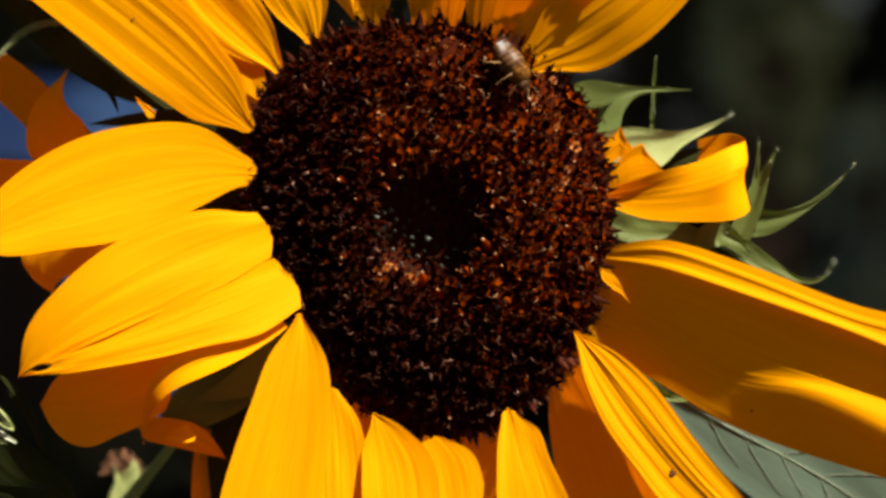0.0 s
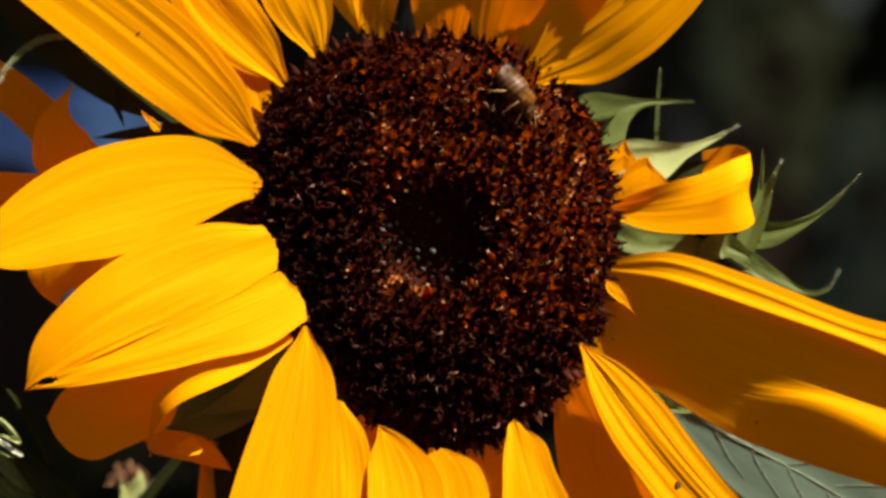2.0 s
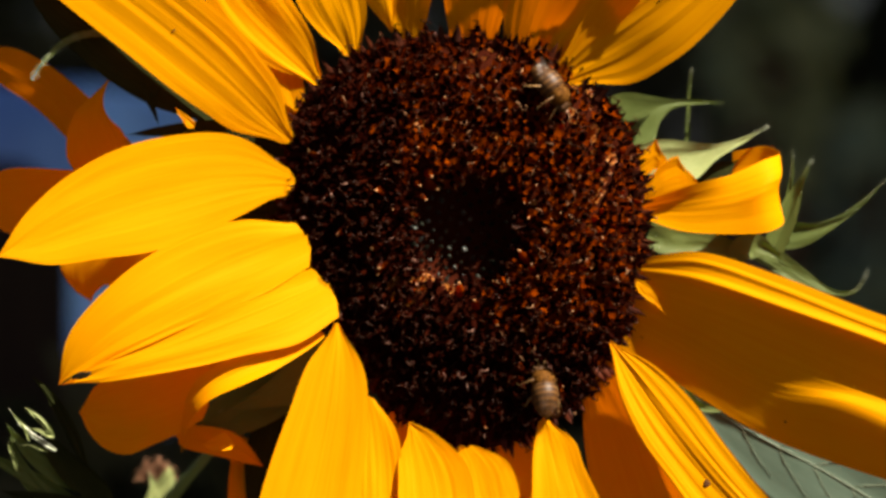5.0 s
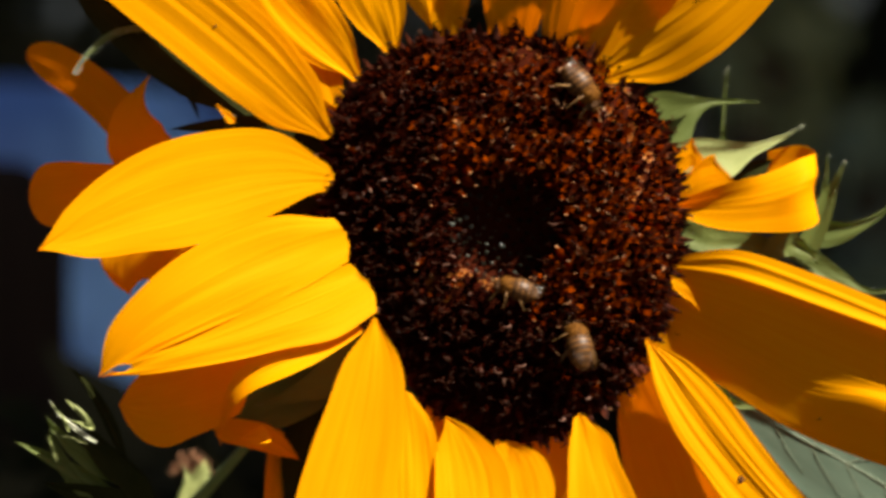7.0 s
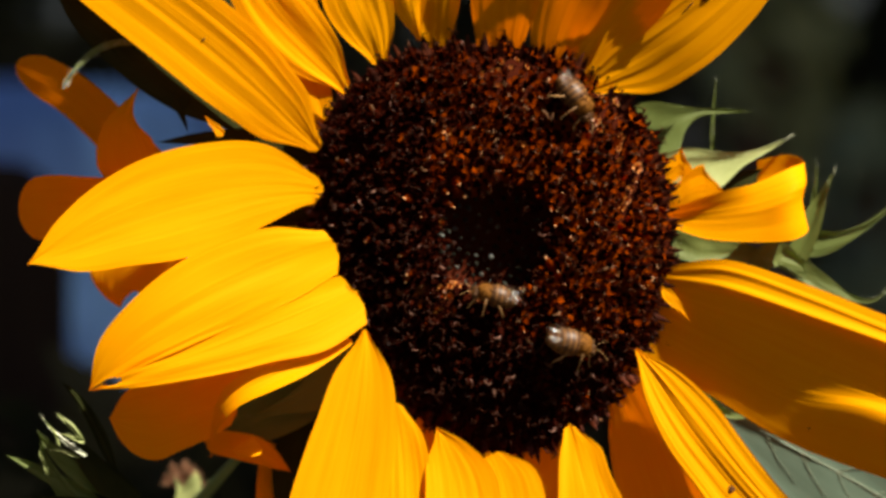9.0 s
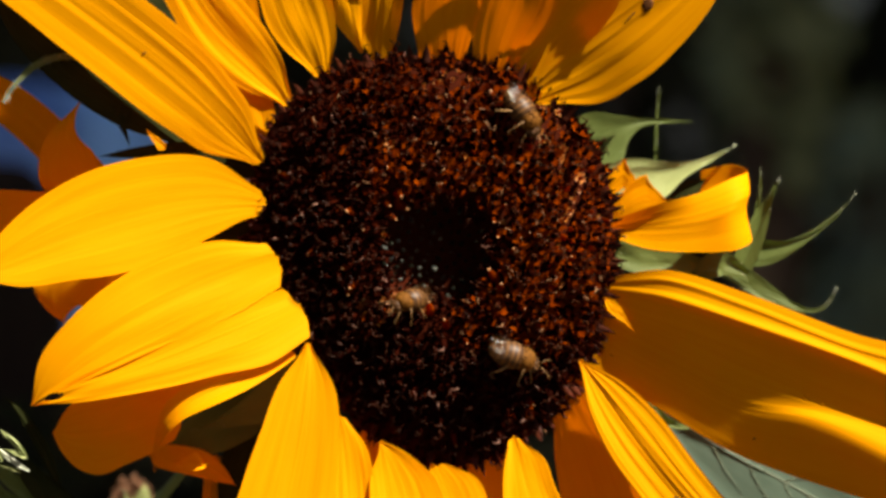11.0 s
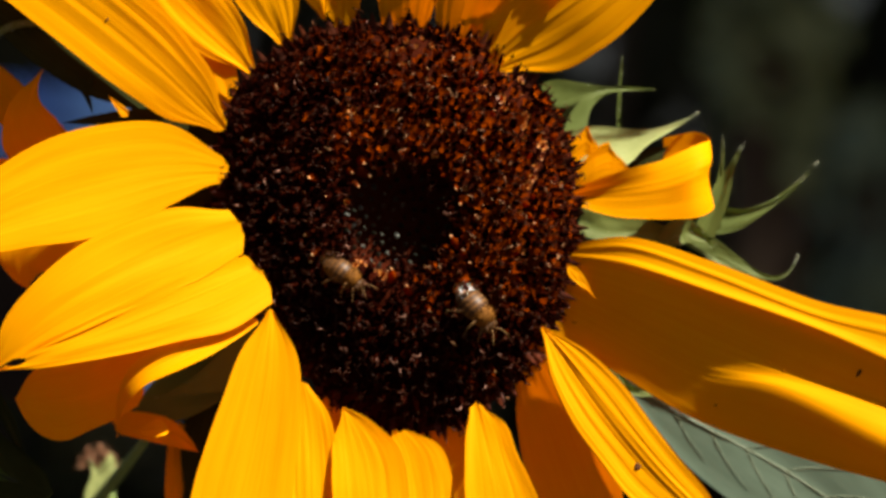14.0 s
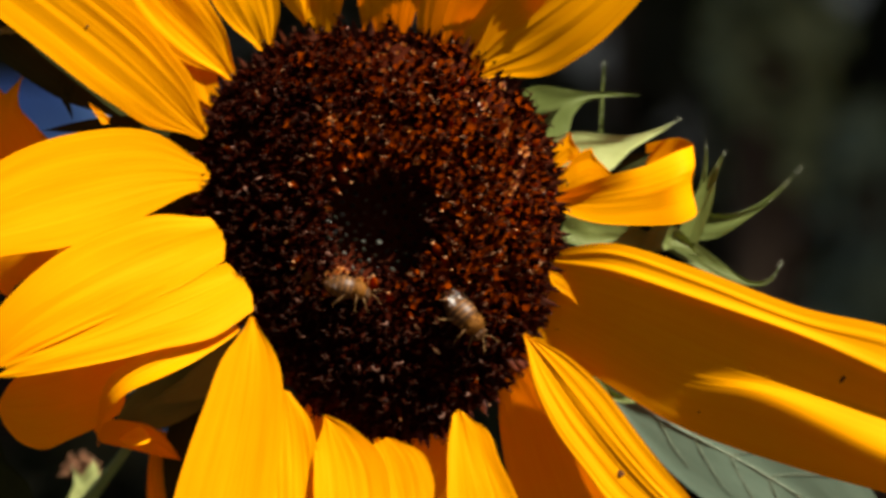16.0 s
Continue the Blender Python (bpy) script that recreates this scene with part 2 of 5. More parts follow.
def floret_open(seed, lobes, column=None):
    """An open disc floret: five pointed lobes spread round a dark anther column with a forked, curling stigma."""
    rnd = random.Random(seed)
    bm = bmesh.new()
    h = rnd.uniform(2.2, 3.5) * MM
    lean = Vector((rnd.uniform(-0.5, 0.5), rnd.uniform(-0.5, 0.5), 0)) * MM
    w = rnd.uniform(0.42, 0.58)
    add_tube(bm, [Vector((0, 0, -0.8 * MM)), Vector((0, 0, 0.9 * MM)) + lean * 0.3, Vector((0, 0, h * 0.85)) + lean * 0.8, Vector((0, 0, h)) + lean], [w * MM, w * MM, w * 0.9 * MM, w * 0.35 * MM], 6, 0)
    turn = rnd.random()
    for k in range(5):
        a = (k + turn) * 2 * math.pi / 5 + rnd.uniform(-0.2, 0.2)
        o, q = Vector((math.cos(a), math.sin(a), 0)), Vector((-math.sin(a), math.cos(a), 0))
        p = Vector((0, 0, rnd.uniform(0.7, 1.2) * MM)) + lean * 0.4
        out, rise = rnd.uniform(1.3, 2.0) * MM, rnd.uniform(0.3, 1.1) * MM
        v = [bm.verts.new(c) for c in (p + o * 0.4 * MM - q * 0.4 * MM, p + o * out * 0.6 - q * 0.62 * MM + Vector((0, 0, rise * 0.8)), p + o * out + Vector((0, 0, rise * 0.6)), p + o * out * 0.6 + q * 0.62 * MM + Vector((0, 0, rise * 0.8)), p + o * 0.4 * MM + q * 0.4 * MM)]
        mid = bm.verts.new(p + o * out * 0.55 + Vector((0, 0, rise * 0.35)))
        for b, c in zip(v, v[1:] + v[:1]):
            bm.faces.new((b, c, mid)).material_index = 1
    for k in range(2):
        a = rnd.random() * 6.28
        o = Vector((math.cos(a), math.sin(a), 0))
        q = Vector((0, 0, h)) + lean
        add_tube(bm, [q - Vector((0, 0, 0.2 * MM)), q + o * 0.35 * MM + Vector((0, 0, 0.6 * MM)), q + o * 0.95 * MM + Vector((0, 0, 0.55 * MM)), q + o * 1.15 * MM + Vector((0, 0, 0.1 * MM))], [0.15 * MM, 0.14 * MM, 0.11 * MM, 0.05 * MM], 4, 2)
    me = bpy.data.meshes.new("floret")
    bm.to_mesh(me)
    bm.free()
    for m in (column or FLORET_DARK, lobes, STIGMA if lobes is FLORET_DARK else STIGMA_RED):
        me.materials.append(m)
    return me


def floret_bud(seed, mats, stretch=1.0):
    """A closed floret: a pointed bud with a ridged side and a blunt tip."""
    rnd = random.Random(seed)
    bm = bmesh.new()
    lean = Vector((rnd.uniform(-0.4, 0.4), rnd.uniform(-0.4, 0.4), 0)) * MM
    z = [-0.8, 0.2, 1.2, 2.0, 2.5]
    r = [0.45, 0.7 + 0.25 * rnd.random(), 0.55 + 0.2 * rnd.random(), 0.26 + 0.16 * rnd.random(), 0.06]
    add_tube(bm, [Vector((0, 0, a * MM * stretch)) + lean * max(a, 0) / 2.5 for a in z], [q * MM for q in r], 6, 0)
    tip = Vector((0, 0, 2.45 * MM * stretch)) + lean
    ball(bm, tip, ((0.27 if seed == 0 else 0.16) * MM,) * 3, None, 4, 6, 1)
    me = bpy.data.meshes.new("floret")
    bm.to_mesh(me)
    bm.free()
    for m in mats:
        me.materials.append(m)
    return me


def make_florets(disc):
    """Florets in the two-way spiral of a seed head; those round the heart and in the upper half are single pieces."""
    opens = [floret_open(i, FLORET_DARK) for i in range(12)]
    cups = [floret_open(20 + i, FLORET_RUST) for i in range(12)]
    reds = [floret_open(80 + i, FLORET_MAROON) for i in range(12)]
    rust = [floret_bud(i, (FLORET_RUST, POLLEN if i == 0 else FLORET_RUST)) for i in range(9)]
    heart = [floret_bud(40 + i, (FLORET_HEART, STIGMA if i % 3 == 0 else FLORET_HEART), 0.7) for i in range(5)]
    deep = [floret_bud(50 + i, (HEART_SHADE, HEART_SHADE), 0.7) for i in range(4)]
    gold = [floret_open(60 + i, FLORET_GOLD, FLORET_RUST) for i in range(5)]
    rnd = random.Random(5)
    rest, singles = {}, 0
    total = 1050
    for i in range(total):
        r = math.sqrt((i + 0.5) / total)
        a = i * 2.399963
        q = r * rim(a) * 0.985
        x, z = q * math.cos(a) + rnd.uniform(-0.25, 0.25), q * math.sin(a) + rnd.uniform(-0.25, 0.25)
        c = math.hypot(x - PIT.x, z - PIT.y)
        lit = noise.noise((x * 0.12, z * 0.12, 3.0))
        # Redder, brighter florets towards the sun's side: light put into the colour mix.
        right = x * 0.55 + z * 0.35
        # The hollow's shade is painted: dark florets to the upper right, glinting opposite.
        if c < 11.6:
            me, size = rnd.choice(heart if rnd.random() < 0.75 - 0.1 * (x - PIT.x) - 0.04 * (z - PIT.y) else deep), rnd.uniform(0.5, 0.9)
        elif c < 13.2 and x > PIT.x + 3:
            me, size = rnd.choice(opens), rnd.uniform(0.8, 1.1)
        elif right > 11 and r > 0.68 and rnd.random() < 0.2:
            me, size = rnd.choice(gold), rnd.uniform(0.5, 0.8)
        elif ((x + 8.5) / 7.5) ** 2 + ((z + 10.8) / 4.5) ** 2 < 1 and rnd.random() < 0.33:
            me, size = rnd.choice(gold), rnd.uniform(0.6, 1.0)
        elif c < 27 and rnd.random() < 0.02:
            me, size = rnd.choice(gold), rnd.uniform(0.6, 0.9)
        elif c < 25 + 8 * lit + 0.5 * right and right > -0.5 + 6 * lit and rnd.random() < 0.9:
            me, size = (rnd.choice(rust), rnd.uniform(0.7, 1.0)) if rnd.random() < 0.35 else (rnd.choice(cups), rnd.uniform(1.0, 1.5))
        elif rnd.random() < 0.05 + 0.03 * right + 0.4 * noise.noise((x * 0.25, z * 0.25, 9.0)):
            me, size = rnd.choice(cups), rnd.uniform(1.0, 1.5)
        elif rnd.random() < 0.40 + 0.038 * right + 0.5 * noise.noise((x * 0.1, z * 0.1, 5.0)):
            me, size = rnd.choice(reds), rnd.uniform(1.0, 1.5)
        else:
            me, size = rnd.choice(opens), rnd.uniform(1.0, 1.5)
        n = disc_normal(x, z)
        if r > 0.88:
            size *= 0.8
        if r > 0.93:
            n = (n + Vector((math.cos(a), 0, math.sin(a))) * 0.7).normalized()
        n = (n + Vector((rnd.uniform(-1, 1), rnd.uniform(-1, 1), rnd.uniform(-1, 1))) * (0.2 if c < 11 else 0.28)).normalized()
        place = Vector((x, -disc_at(x, z) + (0.5 if c < 11 else 1.15), z)) * MM
        m = Matrix.Translation(place) @ n.to_track_quat('Z', 'Y').to_matrix().to_4x4() @ pose(0, 0, 0, 0, 0, rnd.uniform(0, 360)) @ Matrix.Diagonal((size * rnd.uniform(0.6, 1.2), size * rnd.uniform(0.6, 1.2), size * rnd.uniform(0.8, 1.25), 1))
        if c > 11.5 and rnd.random() < (0.10 if c < 20 else 0.012) and r < 0.9:
            me = rust[0]
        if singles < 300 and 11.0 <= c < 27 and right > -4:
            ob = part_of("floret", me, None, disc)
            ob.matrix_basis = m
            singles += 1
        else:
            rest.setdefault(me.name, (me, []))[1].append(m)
    # the remaining florets, joined
    verts, faces, index, mats = [], [], [], []
    for me, places in rest.values():
        slots = []
        for q in me.materials:
            if q not in mats:
                mats.append(q)
            slots.append(mats.index(q))
        co = [v.co.copy() for v in me.vertices]
        for m in places:
            k = len(verts)
            verts.extend(m @ c for c in co)
            for p in me.polygons:
                faces.append([k + v for v in p.vertices])
                index.append(slots[p.material_index])
    joined = bpy.data.meshes.new("florets")
    joined.from_pydata(verts, [], faces)
    joined.polygons.foreach_set("material_index", index)
    tagged(part_of("floret_field", joined, mats, sunflower, "dark brown and rust open disc florets"), kind="stuff")


def make_rim_bracts(disc):
    """Dark red pointed scales that stand out all round the disc's edge."""
    rnd = random.Random(8)
    for i in range(150):
        a = i * 2 * math.pi / 150 + rnd.uniform(-0.02, 0.02)
        q = rim(a) * rnd.uniform(0.955, 1.0)
        x, z = q * math.cos(a), q * math.sin(a)
        out = Vector((math.cos(a), 0, math.sin(a)))
        b = Vector((x, rnd.uniform(-2.2, 0.5), z))
        ln = rnd.uniform(1.8, 3.2)
        line = (b - out * 1.5, b, b + out * ln * 0.5 + Vector((0, -0.8, 0)), b + out * ln + Vector((0, rnd.uniform(-2.2, -0.6), 0)))
        w = rnd.uniform(0.5, 0.8)
        part("scale", blade(line, (w, w * 1.1, w * 0.7, 0.03), (w, w * 1.1, w * 0.7, 0.03), -0.3, (0, 0), 1, 0.02, 0.1, i, 5, 3), SCALE, disc)


SCALE = speckled("scale_red", [(0.0, (0.025, 0.006, 0.003)), (1.0, (0.075, 0.016, 0.005))], 0.5, 0.1, per_island=False)


def petal(line, left, right, cup=0.08, turn=(0, 0), ridges=3.0, ridge=0.07, wave=0.26, seed=0, mat=None, label="", foot=0.7, creases=None):
    if creases is None:
        rnd = random.Random(seed * 7 + 1)
        creases = [(place + rnd.uniform(-0.09, 0.09), rnd.uniform(0.02, 0.10), rnd.uniform(0.035, 0.06)) for place in (-0.5, 0.0, 0.45)] if ridges < 5 else ()
    return part("petal", blade(line, left, right, cup, turn, ridges, ridge, wave, seed, 48, 52, foot, creases), mat or PETAL, sunflower, label)


def through_points(table, t):
    return Vector([knots([p[k] for p in table], t) for k in range(3)])


def straight_points(table, t):
    i = min(int(t * (len(table) - 1)), len(table) - 2)
    return Vector(table[i]).lerp(Vector(table[i + 1]), t * (len(table) - 1) - i)


def sheet(curves, mat=None, label="", seed=0, ridge=0.0, ridges=10.0, calm=1.0, along=56, across=44, torn=0.0, hard=False, crests=()):
    """A petal whose folds run along a few lengthwise curves (millimetres), from one edge to the other, with
    narrow crests given as (place across, height, width, middle along, reach along)."""
    bm = bmesh.new()
    uv = bm.loops.layers.uv.new("uv")
    grid = []
    for i in range(along + 1):
        u = i / along
        ring = [(straight_points if hard else through_points)(c, u) for c in curves]
        row = []
        for j in range(across + 1):
            s = j / across
            p = through_points(ring, s)
            h = ridge * (1 if s < 0.3 else 1 - (1 - calm) * min(1, (s - 0.3) * 5)) * min(1, s * 10) * math.sin(math.pi * min(1, u + 0.1)) * (noise.noise((s * ridges + seed * 3.1, u * 0.8, seed)) + 0.5 * noise.noise((s * ridges * 2.3, u * 1.5, seed + 4)))
            for place, high, wide, mid, reach in crests:
                off = (s - place - 0.012 * noise.noise((u * 3.0, place * 9, seed))) / wide
                h += high * min(1, u * 5) * math.exp(-off * off - ((u - mid) / reach) ** 4)
            tear = torn * (noise.noise((u * 9, seed, 0)) + 0.7 * noise.noise((u * 23, seed, 3))) * max(0, 1 - s * 5)
            row.append(bm.verts.new((p + Vector((0, -h, -tear))) * MM))
        grid.append(row)
    for i in range(along):
        for j in range(across):
            f = bm.faces.new((grid[i][j], grid[i][j + 1], grid[i + 1][j + 1], grid[i + 1][j]))
            for lp, (a, c) in zip(f.loops, ((i, j), (i, j + 1), (i + 1, j + 1), (i + 1, j))):
                lp[uv].uv = (a / along + seed, c / across)
    return part("petal", bm, mat or PETAL, sunflower, label)


def bite(ob, x, z, rx, rz, turn=0.0):
    """A small eaten hole through a petal, where it passes x, z (millimetres)."""
    bm = bmesh.new()
    bm.from_mesh(ob.data)
    ca, sa = math.cos(radians(turn)), math.sin(radians(turn))
    gone = []
    for f in bm.faces:
        c = f.calc_center_median() / MM
        a, b = (c.x - x) * ca + (c.z - z) * sa, (c.z - z) * ca - (c.x - x) * sa
        if (a / rx) ** 2 + (b / rz) ** 2 < 1:
            gone.append(f)
    bmesh.ops.delete(bm, geom=gone, context='FACES')
    bm.to_mesh(ob.data)
    bm.free()


def bract(line, left, right, cup=0.2, turn=(0, 0), seed=0, mat=None, hairs=60, hair=1.0):
    b = part("bract", blade(line, left, right, cup, turn, 1.0, 0.18, 0.35, seed, 26, 10), mat or BRACT, sunflower)
    if hairs:
        fuzz(b, hairs, seed, hair)
    return b


def blemish(ob, x, z, size, long=1.0):
    """A small dry brown mark lying on a petal, where the petal passes x, z (millimetres)."""
    best = min(ob.data.vertices, key=lambda v: (v.co.x - x * MM) ** 2 + (v.co.z - z * MM) ** 2)
    n = best.normal if best.normal.y < 0 else -best.normal
    bm = bmesh.new()
    ball(bm, (0, 0, 0), (size * long * MM, size * MM, 0.12 * MM), None, 5, 9, 0, 0.6)
    m = Matrix.Translation(best.co + n * 0.08 * MM) @ n.to_track_quat('Z', 'Y').to_matrix().to_4x4() @ pose(0, 0, 0, 0, 0, 40 + 31 * size)
    bm.transform(m)
    part("blemish", bm, MARK, ob)


MARK = speckled("dry_mark", [(0.0, (0.05, 0.018, 0.004)), (1.0, (0.09, 0.03, 0.006))], 0.8, 0.1)


def blister(ob, x, z, size, long=1.6):
    """A small raised bump standing for a fleck of sunlight on a petal, where the petal passes x, z (millimetres)."""
    best = min(ob.data.vertices, key=lambda v: (v.co.x - x * MM) ** 2 + (v.co.z - z * MM) ** 2)
    bm = bmesh.new()
    bm.loops.layers.uv.new("uv")
    ball(bm, (0, 0, 0), (size * long * MM, 0.2 * MM, size * MM), None, 6, 10, 0, 0.3)
    bm.transform(Matrix.Translation(best.co) @ pose(0, 0, 0, 0, 18, 0))
    part("blister", bm, PETAL, ob)


def fuzz(ob, count, seed, length=1.0):
    """Short pale hairs standing on a part."""
    rnd = random.Random(seed)
    me = ob.data
    bm = bmesh.new()
    polys = list(me.polygons)
    for _ in range(count):
        p = rnd.choice(polys)
        n = p.normal * rnd.choice((-1, 1)) + Vector((rnd.uniform(-1, 1), rnd.uniform(-1, 1), rnd.uniform(-1, 1))) * 0.7
        c = p.center
        n.normalize()
        ln = rnd.uniform(0.3, 0.75) * length * MM
        s = n.orthogonal().normalized() * 0.034 * MM
        bm.faces.new([bm.verts.new(q) for q in (c - s, c + s, c + n * ln)])
    tagged(part("fuzz", bm, HAIR, ob, "fine pale plant hairs", smooth=False), kind="stuff")



def leaf_on_stem(line, left, right):
    """A broad leaf with a pale midrib and side veins standing a little proud."""
    ob = part("leaf", blade(line, left, right, 0.05, (0, 0), 2.0, 0.12, 0.25, 71, 50, 26), LEAF, sunflower, "grey-green leaf with pale veins")
    def on_leaf(p):
        v = min(ob.data.vertices, key=lambda v: (v.co.x / MM - p.x) ** 2 + (v.co.z / MM - p.z) ** 2)
        return Vector((p.x, v.co.y / MM - 0.12, p.z))
    pts = [on_leaf(bezier(line, i / 20)) for i in range(21)]
    part("vein", tube(pts, [0.28 - 0.2 * i / 20 for i in range(21)], 6), VEIN, ob, "pale midrib")
    for k in range(3, 14, 2):
        a = bezier(line, k / 16)
        d = (bezier(line, (k + 1) / 16) - a).normalized()
        up = Vector((0, -1, 0)).cross(d)
        for s, w in ((1, left), (-1, right)):
            q = knots(w, min(1, k / 16 + 0.1)) * 0.9
            run = [on_leaf(a + (up * s * (0.8 * f) + d * (0.9 * f + 0.45 * f * f)) * q) for f in (i / 8 for i in range(9))]
            part("vein", tube(run, [0.12 - 0.009 * i for i in range(9)], 5), VEIN, ob)


def dried_head(centre):
    """A small withered flower head: crumpled brown florets in a green cup."""
    rnd = random.Random(3)
    c = Vector(centre)
    bm = bmesh.new()
    bm.loops.layers.uv.new("uv")
    for _ in range(300):
        o = Vector((rnd.gauss(0, 1), rnd.gauss(0, 1), rnd.gauss(0, 1))).normalized()
        o.z = abs(o.z) * 1.1
        p = c + o * rnd.uniform(0.8, 3.6)
        q = p + o * rnd.uniform(1.0, 2.4) + Vector((rnd.uniform(-1, 1), rnd.uniform(-1, 1), rnd.uniform(-1, 1)))
        add_tube(bm, [p * MM, (p + q) / 2 * MM + o * 0.3 * MM, q * MM], [0.34 * MM, 0.26 * MM, 0.1 * MM], 4)
    head = part("dried_head", bm, DRIED, sunflower, "small withered brown flower head")
    part("dried_stem", tube((c, c + Vector((3, 2, -8)), c + Vector((10, 6, -26)), c + Vector((24, 18, -70))), (1.6, 1.2, 1.4, 1.8)), STEM, head)


# ---- the garden behind ----
def soil_material():
    m, t, n, b = material("soil", 0.9, 0.2)
    f = tex(t, 14.0, 6)
    link(t, ramp(t, f, [(0.3, (0.02, 0.015, 0.01)), (0.7, (0.06, 0.045, 0.03))]), b.inputs["Base Color"])
    bump(t, b, f, 0.8, 0.02)
    return m


def ground_sheet():
    bm = bmesh.new()
    n = 40
    grid = []
    for i in range(n + 1):
        row = []
        for j in range(n + 1):
            x, y = [(a / n * 2 - 1) ** 3 * 400 for a in (i, j)]
            row.append(bm.verts.new((x, y, 0.03 * noise.noise((x * 1.7, y * 1.7, 0)))))
        grid.append(row)
    for i in range(n):
        for j in range(n):
            bm.faces.new((grid[i][j], grid[i + 1][j], grid[i + 1][j + 1], grid[i][j + 1]))
    me = bpy.data.meshes.new("ground")
    bm.to_mesh(me)
    bm.free()
    me.materials.append(soil_material())
    tagged(new("ground", me), "dark bare garden soil", "ground", kind="structure")


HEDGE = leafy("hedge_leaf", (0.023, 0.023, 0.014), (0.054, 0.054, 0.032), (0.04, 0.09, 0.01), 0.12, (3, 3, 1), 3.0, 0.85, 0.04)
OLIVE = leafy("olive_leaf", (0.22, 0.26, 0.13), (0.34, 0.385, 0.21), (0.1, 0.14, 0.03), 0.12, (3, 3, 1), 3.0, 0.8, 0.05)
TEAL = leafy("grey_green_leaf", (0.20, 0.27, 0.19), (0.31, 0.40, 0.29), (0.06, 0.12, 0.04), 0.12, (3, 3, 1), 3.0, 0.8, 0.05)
BARK = speckled("bark", [(0.0, (0.05, 0.035, 0.025)), (1.0, (0.09, 0.065, 0.045))], 0.9, 0.1, 60.0)


def leaf_cloud(bm, rnd, centre, size, count, length):
    for _ in range(count):
        while True:
            o = Vector((rnd.uniform(-1, 1), rnd.uniform(-1, 1), rnd.uniform(-1, 1)))
            if o.length <= 1:
                break
        c = centre + Vector((o.x * size[0], o.y * size[1], o.z * size[2]))
        d = Vector((rnd.gauss(0, 1), rnd.gauss(0, 1), rnd.gauss(-0.3, 0.7))).normalized()
        s = d.orthogonal().normalized()
        s.rotate(Matrix.Rotation(rnd.uniform(0, 6.28), 3, d))
        l = length * rnd.uniform(0.6, 1.3)
        w = l * 0.3
        f = d.cross(s) * l * 0.12
        a, b = bm.verts.new(c), bm.verts.new(c + d * l)
        m1 = bm.verts.new(c + d * l * 0.4 + s * w + f)
        m2 = bm.verts.new(c + d * l * 0.4 - s * w + f)
        bm.faces.new((a, m1, b))
        bm.faces.new((a, b, m2))


def shrub(centre, size, count, length, seed, mat, label):
    """A bush: stems from the ground and a crown of single leaves in uneven clumps."""
    rnd = random.Random(seed)
    top = tagged(new("shrub"), label, "shrub", "garden shrubs")
    top.location = (centre[0], centre[1], 0)
    bm = bmesh.new()
    for _ in range(7):
        x, y = rnd.uniform(-0.5, 0.5) * size[0], rnd.uniform(-0.5, 0.5) * size[1]
        pts = [Vector((x * 0.3, y * 0.3, -0.02)), Vector((x * 0.6, y * 0.6, centre[2] * 0.5)), Vector((x, y, centre[2])), Vector((x * 1.3, y * 1.3, centre[2] + size[2] * 0.6))]
        add_tube(bm, pts, [0.022, 0.016, 0.011, 0.004], 6)
    part("stem", bm, BARK, top)
    bm = bmesh.new()
    bm.loops.layers.uv.new("uv")
    for k in range(16):
        o = Vector((rnd.uniform(-0.7, 0.7) * size[0], rnd.uniform(-0.6, 0.6) * size[1], rnd.uniform(-0.7, 0.7) * size[2] + centre[2]))
        leaf_cloud(bm, rnd, o, (size[0] * 0.4, size[1] * 0.4, size[2] * 0.4), count // 16, length)
    tagged(part("crown", bm, mat, top, smooth=False), kind="stuff")
    return top


def blue_barrel(x, y):
    """A blue plastic rain barrel with hoops and a lid."""
    m, t, n, b = material("blue_plastic", 0.45, 0.4)
    # Lighter and darker blue patches: dappled light put into the plastic's colour.
    f = tex(t, 13.0, 2)
    link(t, ramp(t, f, [(0.38, (0.08, 0.19, 0.55)), (0.6, (0.22, 0.48, 1.0))]), b.inputs["Base Color"])
    top = tagged(new("rain_barrel"), "blue plastic rain barrel standing on the soil", "barrel")
    top.matrix_world = pose(x, y, -0.012, 0, 0, 40)
    prof = [(0.24, -0.03), (0.27, 0.05), (0.29, 0.35), (0.30, 0.40), (0.29, 0.45), (0.30, 0.8), (0.31, 0.86), (0.30, 0.92), (0.29, 1.40), (0.285, 1.50), (0.28, 1.54)]
    bm = bmesh.new()
    rings = [[bm.verts.new((r * math.cos(k * math.pi / 16), r * math.sin(k * math.pi / 16), z)) for k in range(32)] for r, z in prof]
    for a, c in zip(rings, rings[1:]):
        for k in range(32):
            bm.faces.new((a[k], a[(k + 1) % 32], c[(k + 1) % 32], c[k]))
    bm.faces.new(rings[0][::-1])
    part("body", bm, m, top)
    bm = bmesh.new()
    prof = [(0.29, 1.52), (0.295, 1.53), (0.295, 1.575), (0.28, 1.59), (0.10, 1.60), (0.02, 1.60)]
    rings = [[bm.verts.new((r * math.cos(k * math.pi / 16), r * math.sin(k * math.pi / 16), z)) for k in range(32)] for r, z in prof]
    for a, c in zip(rings, rings[1:]):
        for k in range(32):
            bm.faces.new((a[k], a[(k + 1) % 32], c[(k + 1) % 32], c[k]))
    bm.faces.new(rings[-1])
    part("lid", bm, m, top)


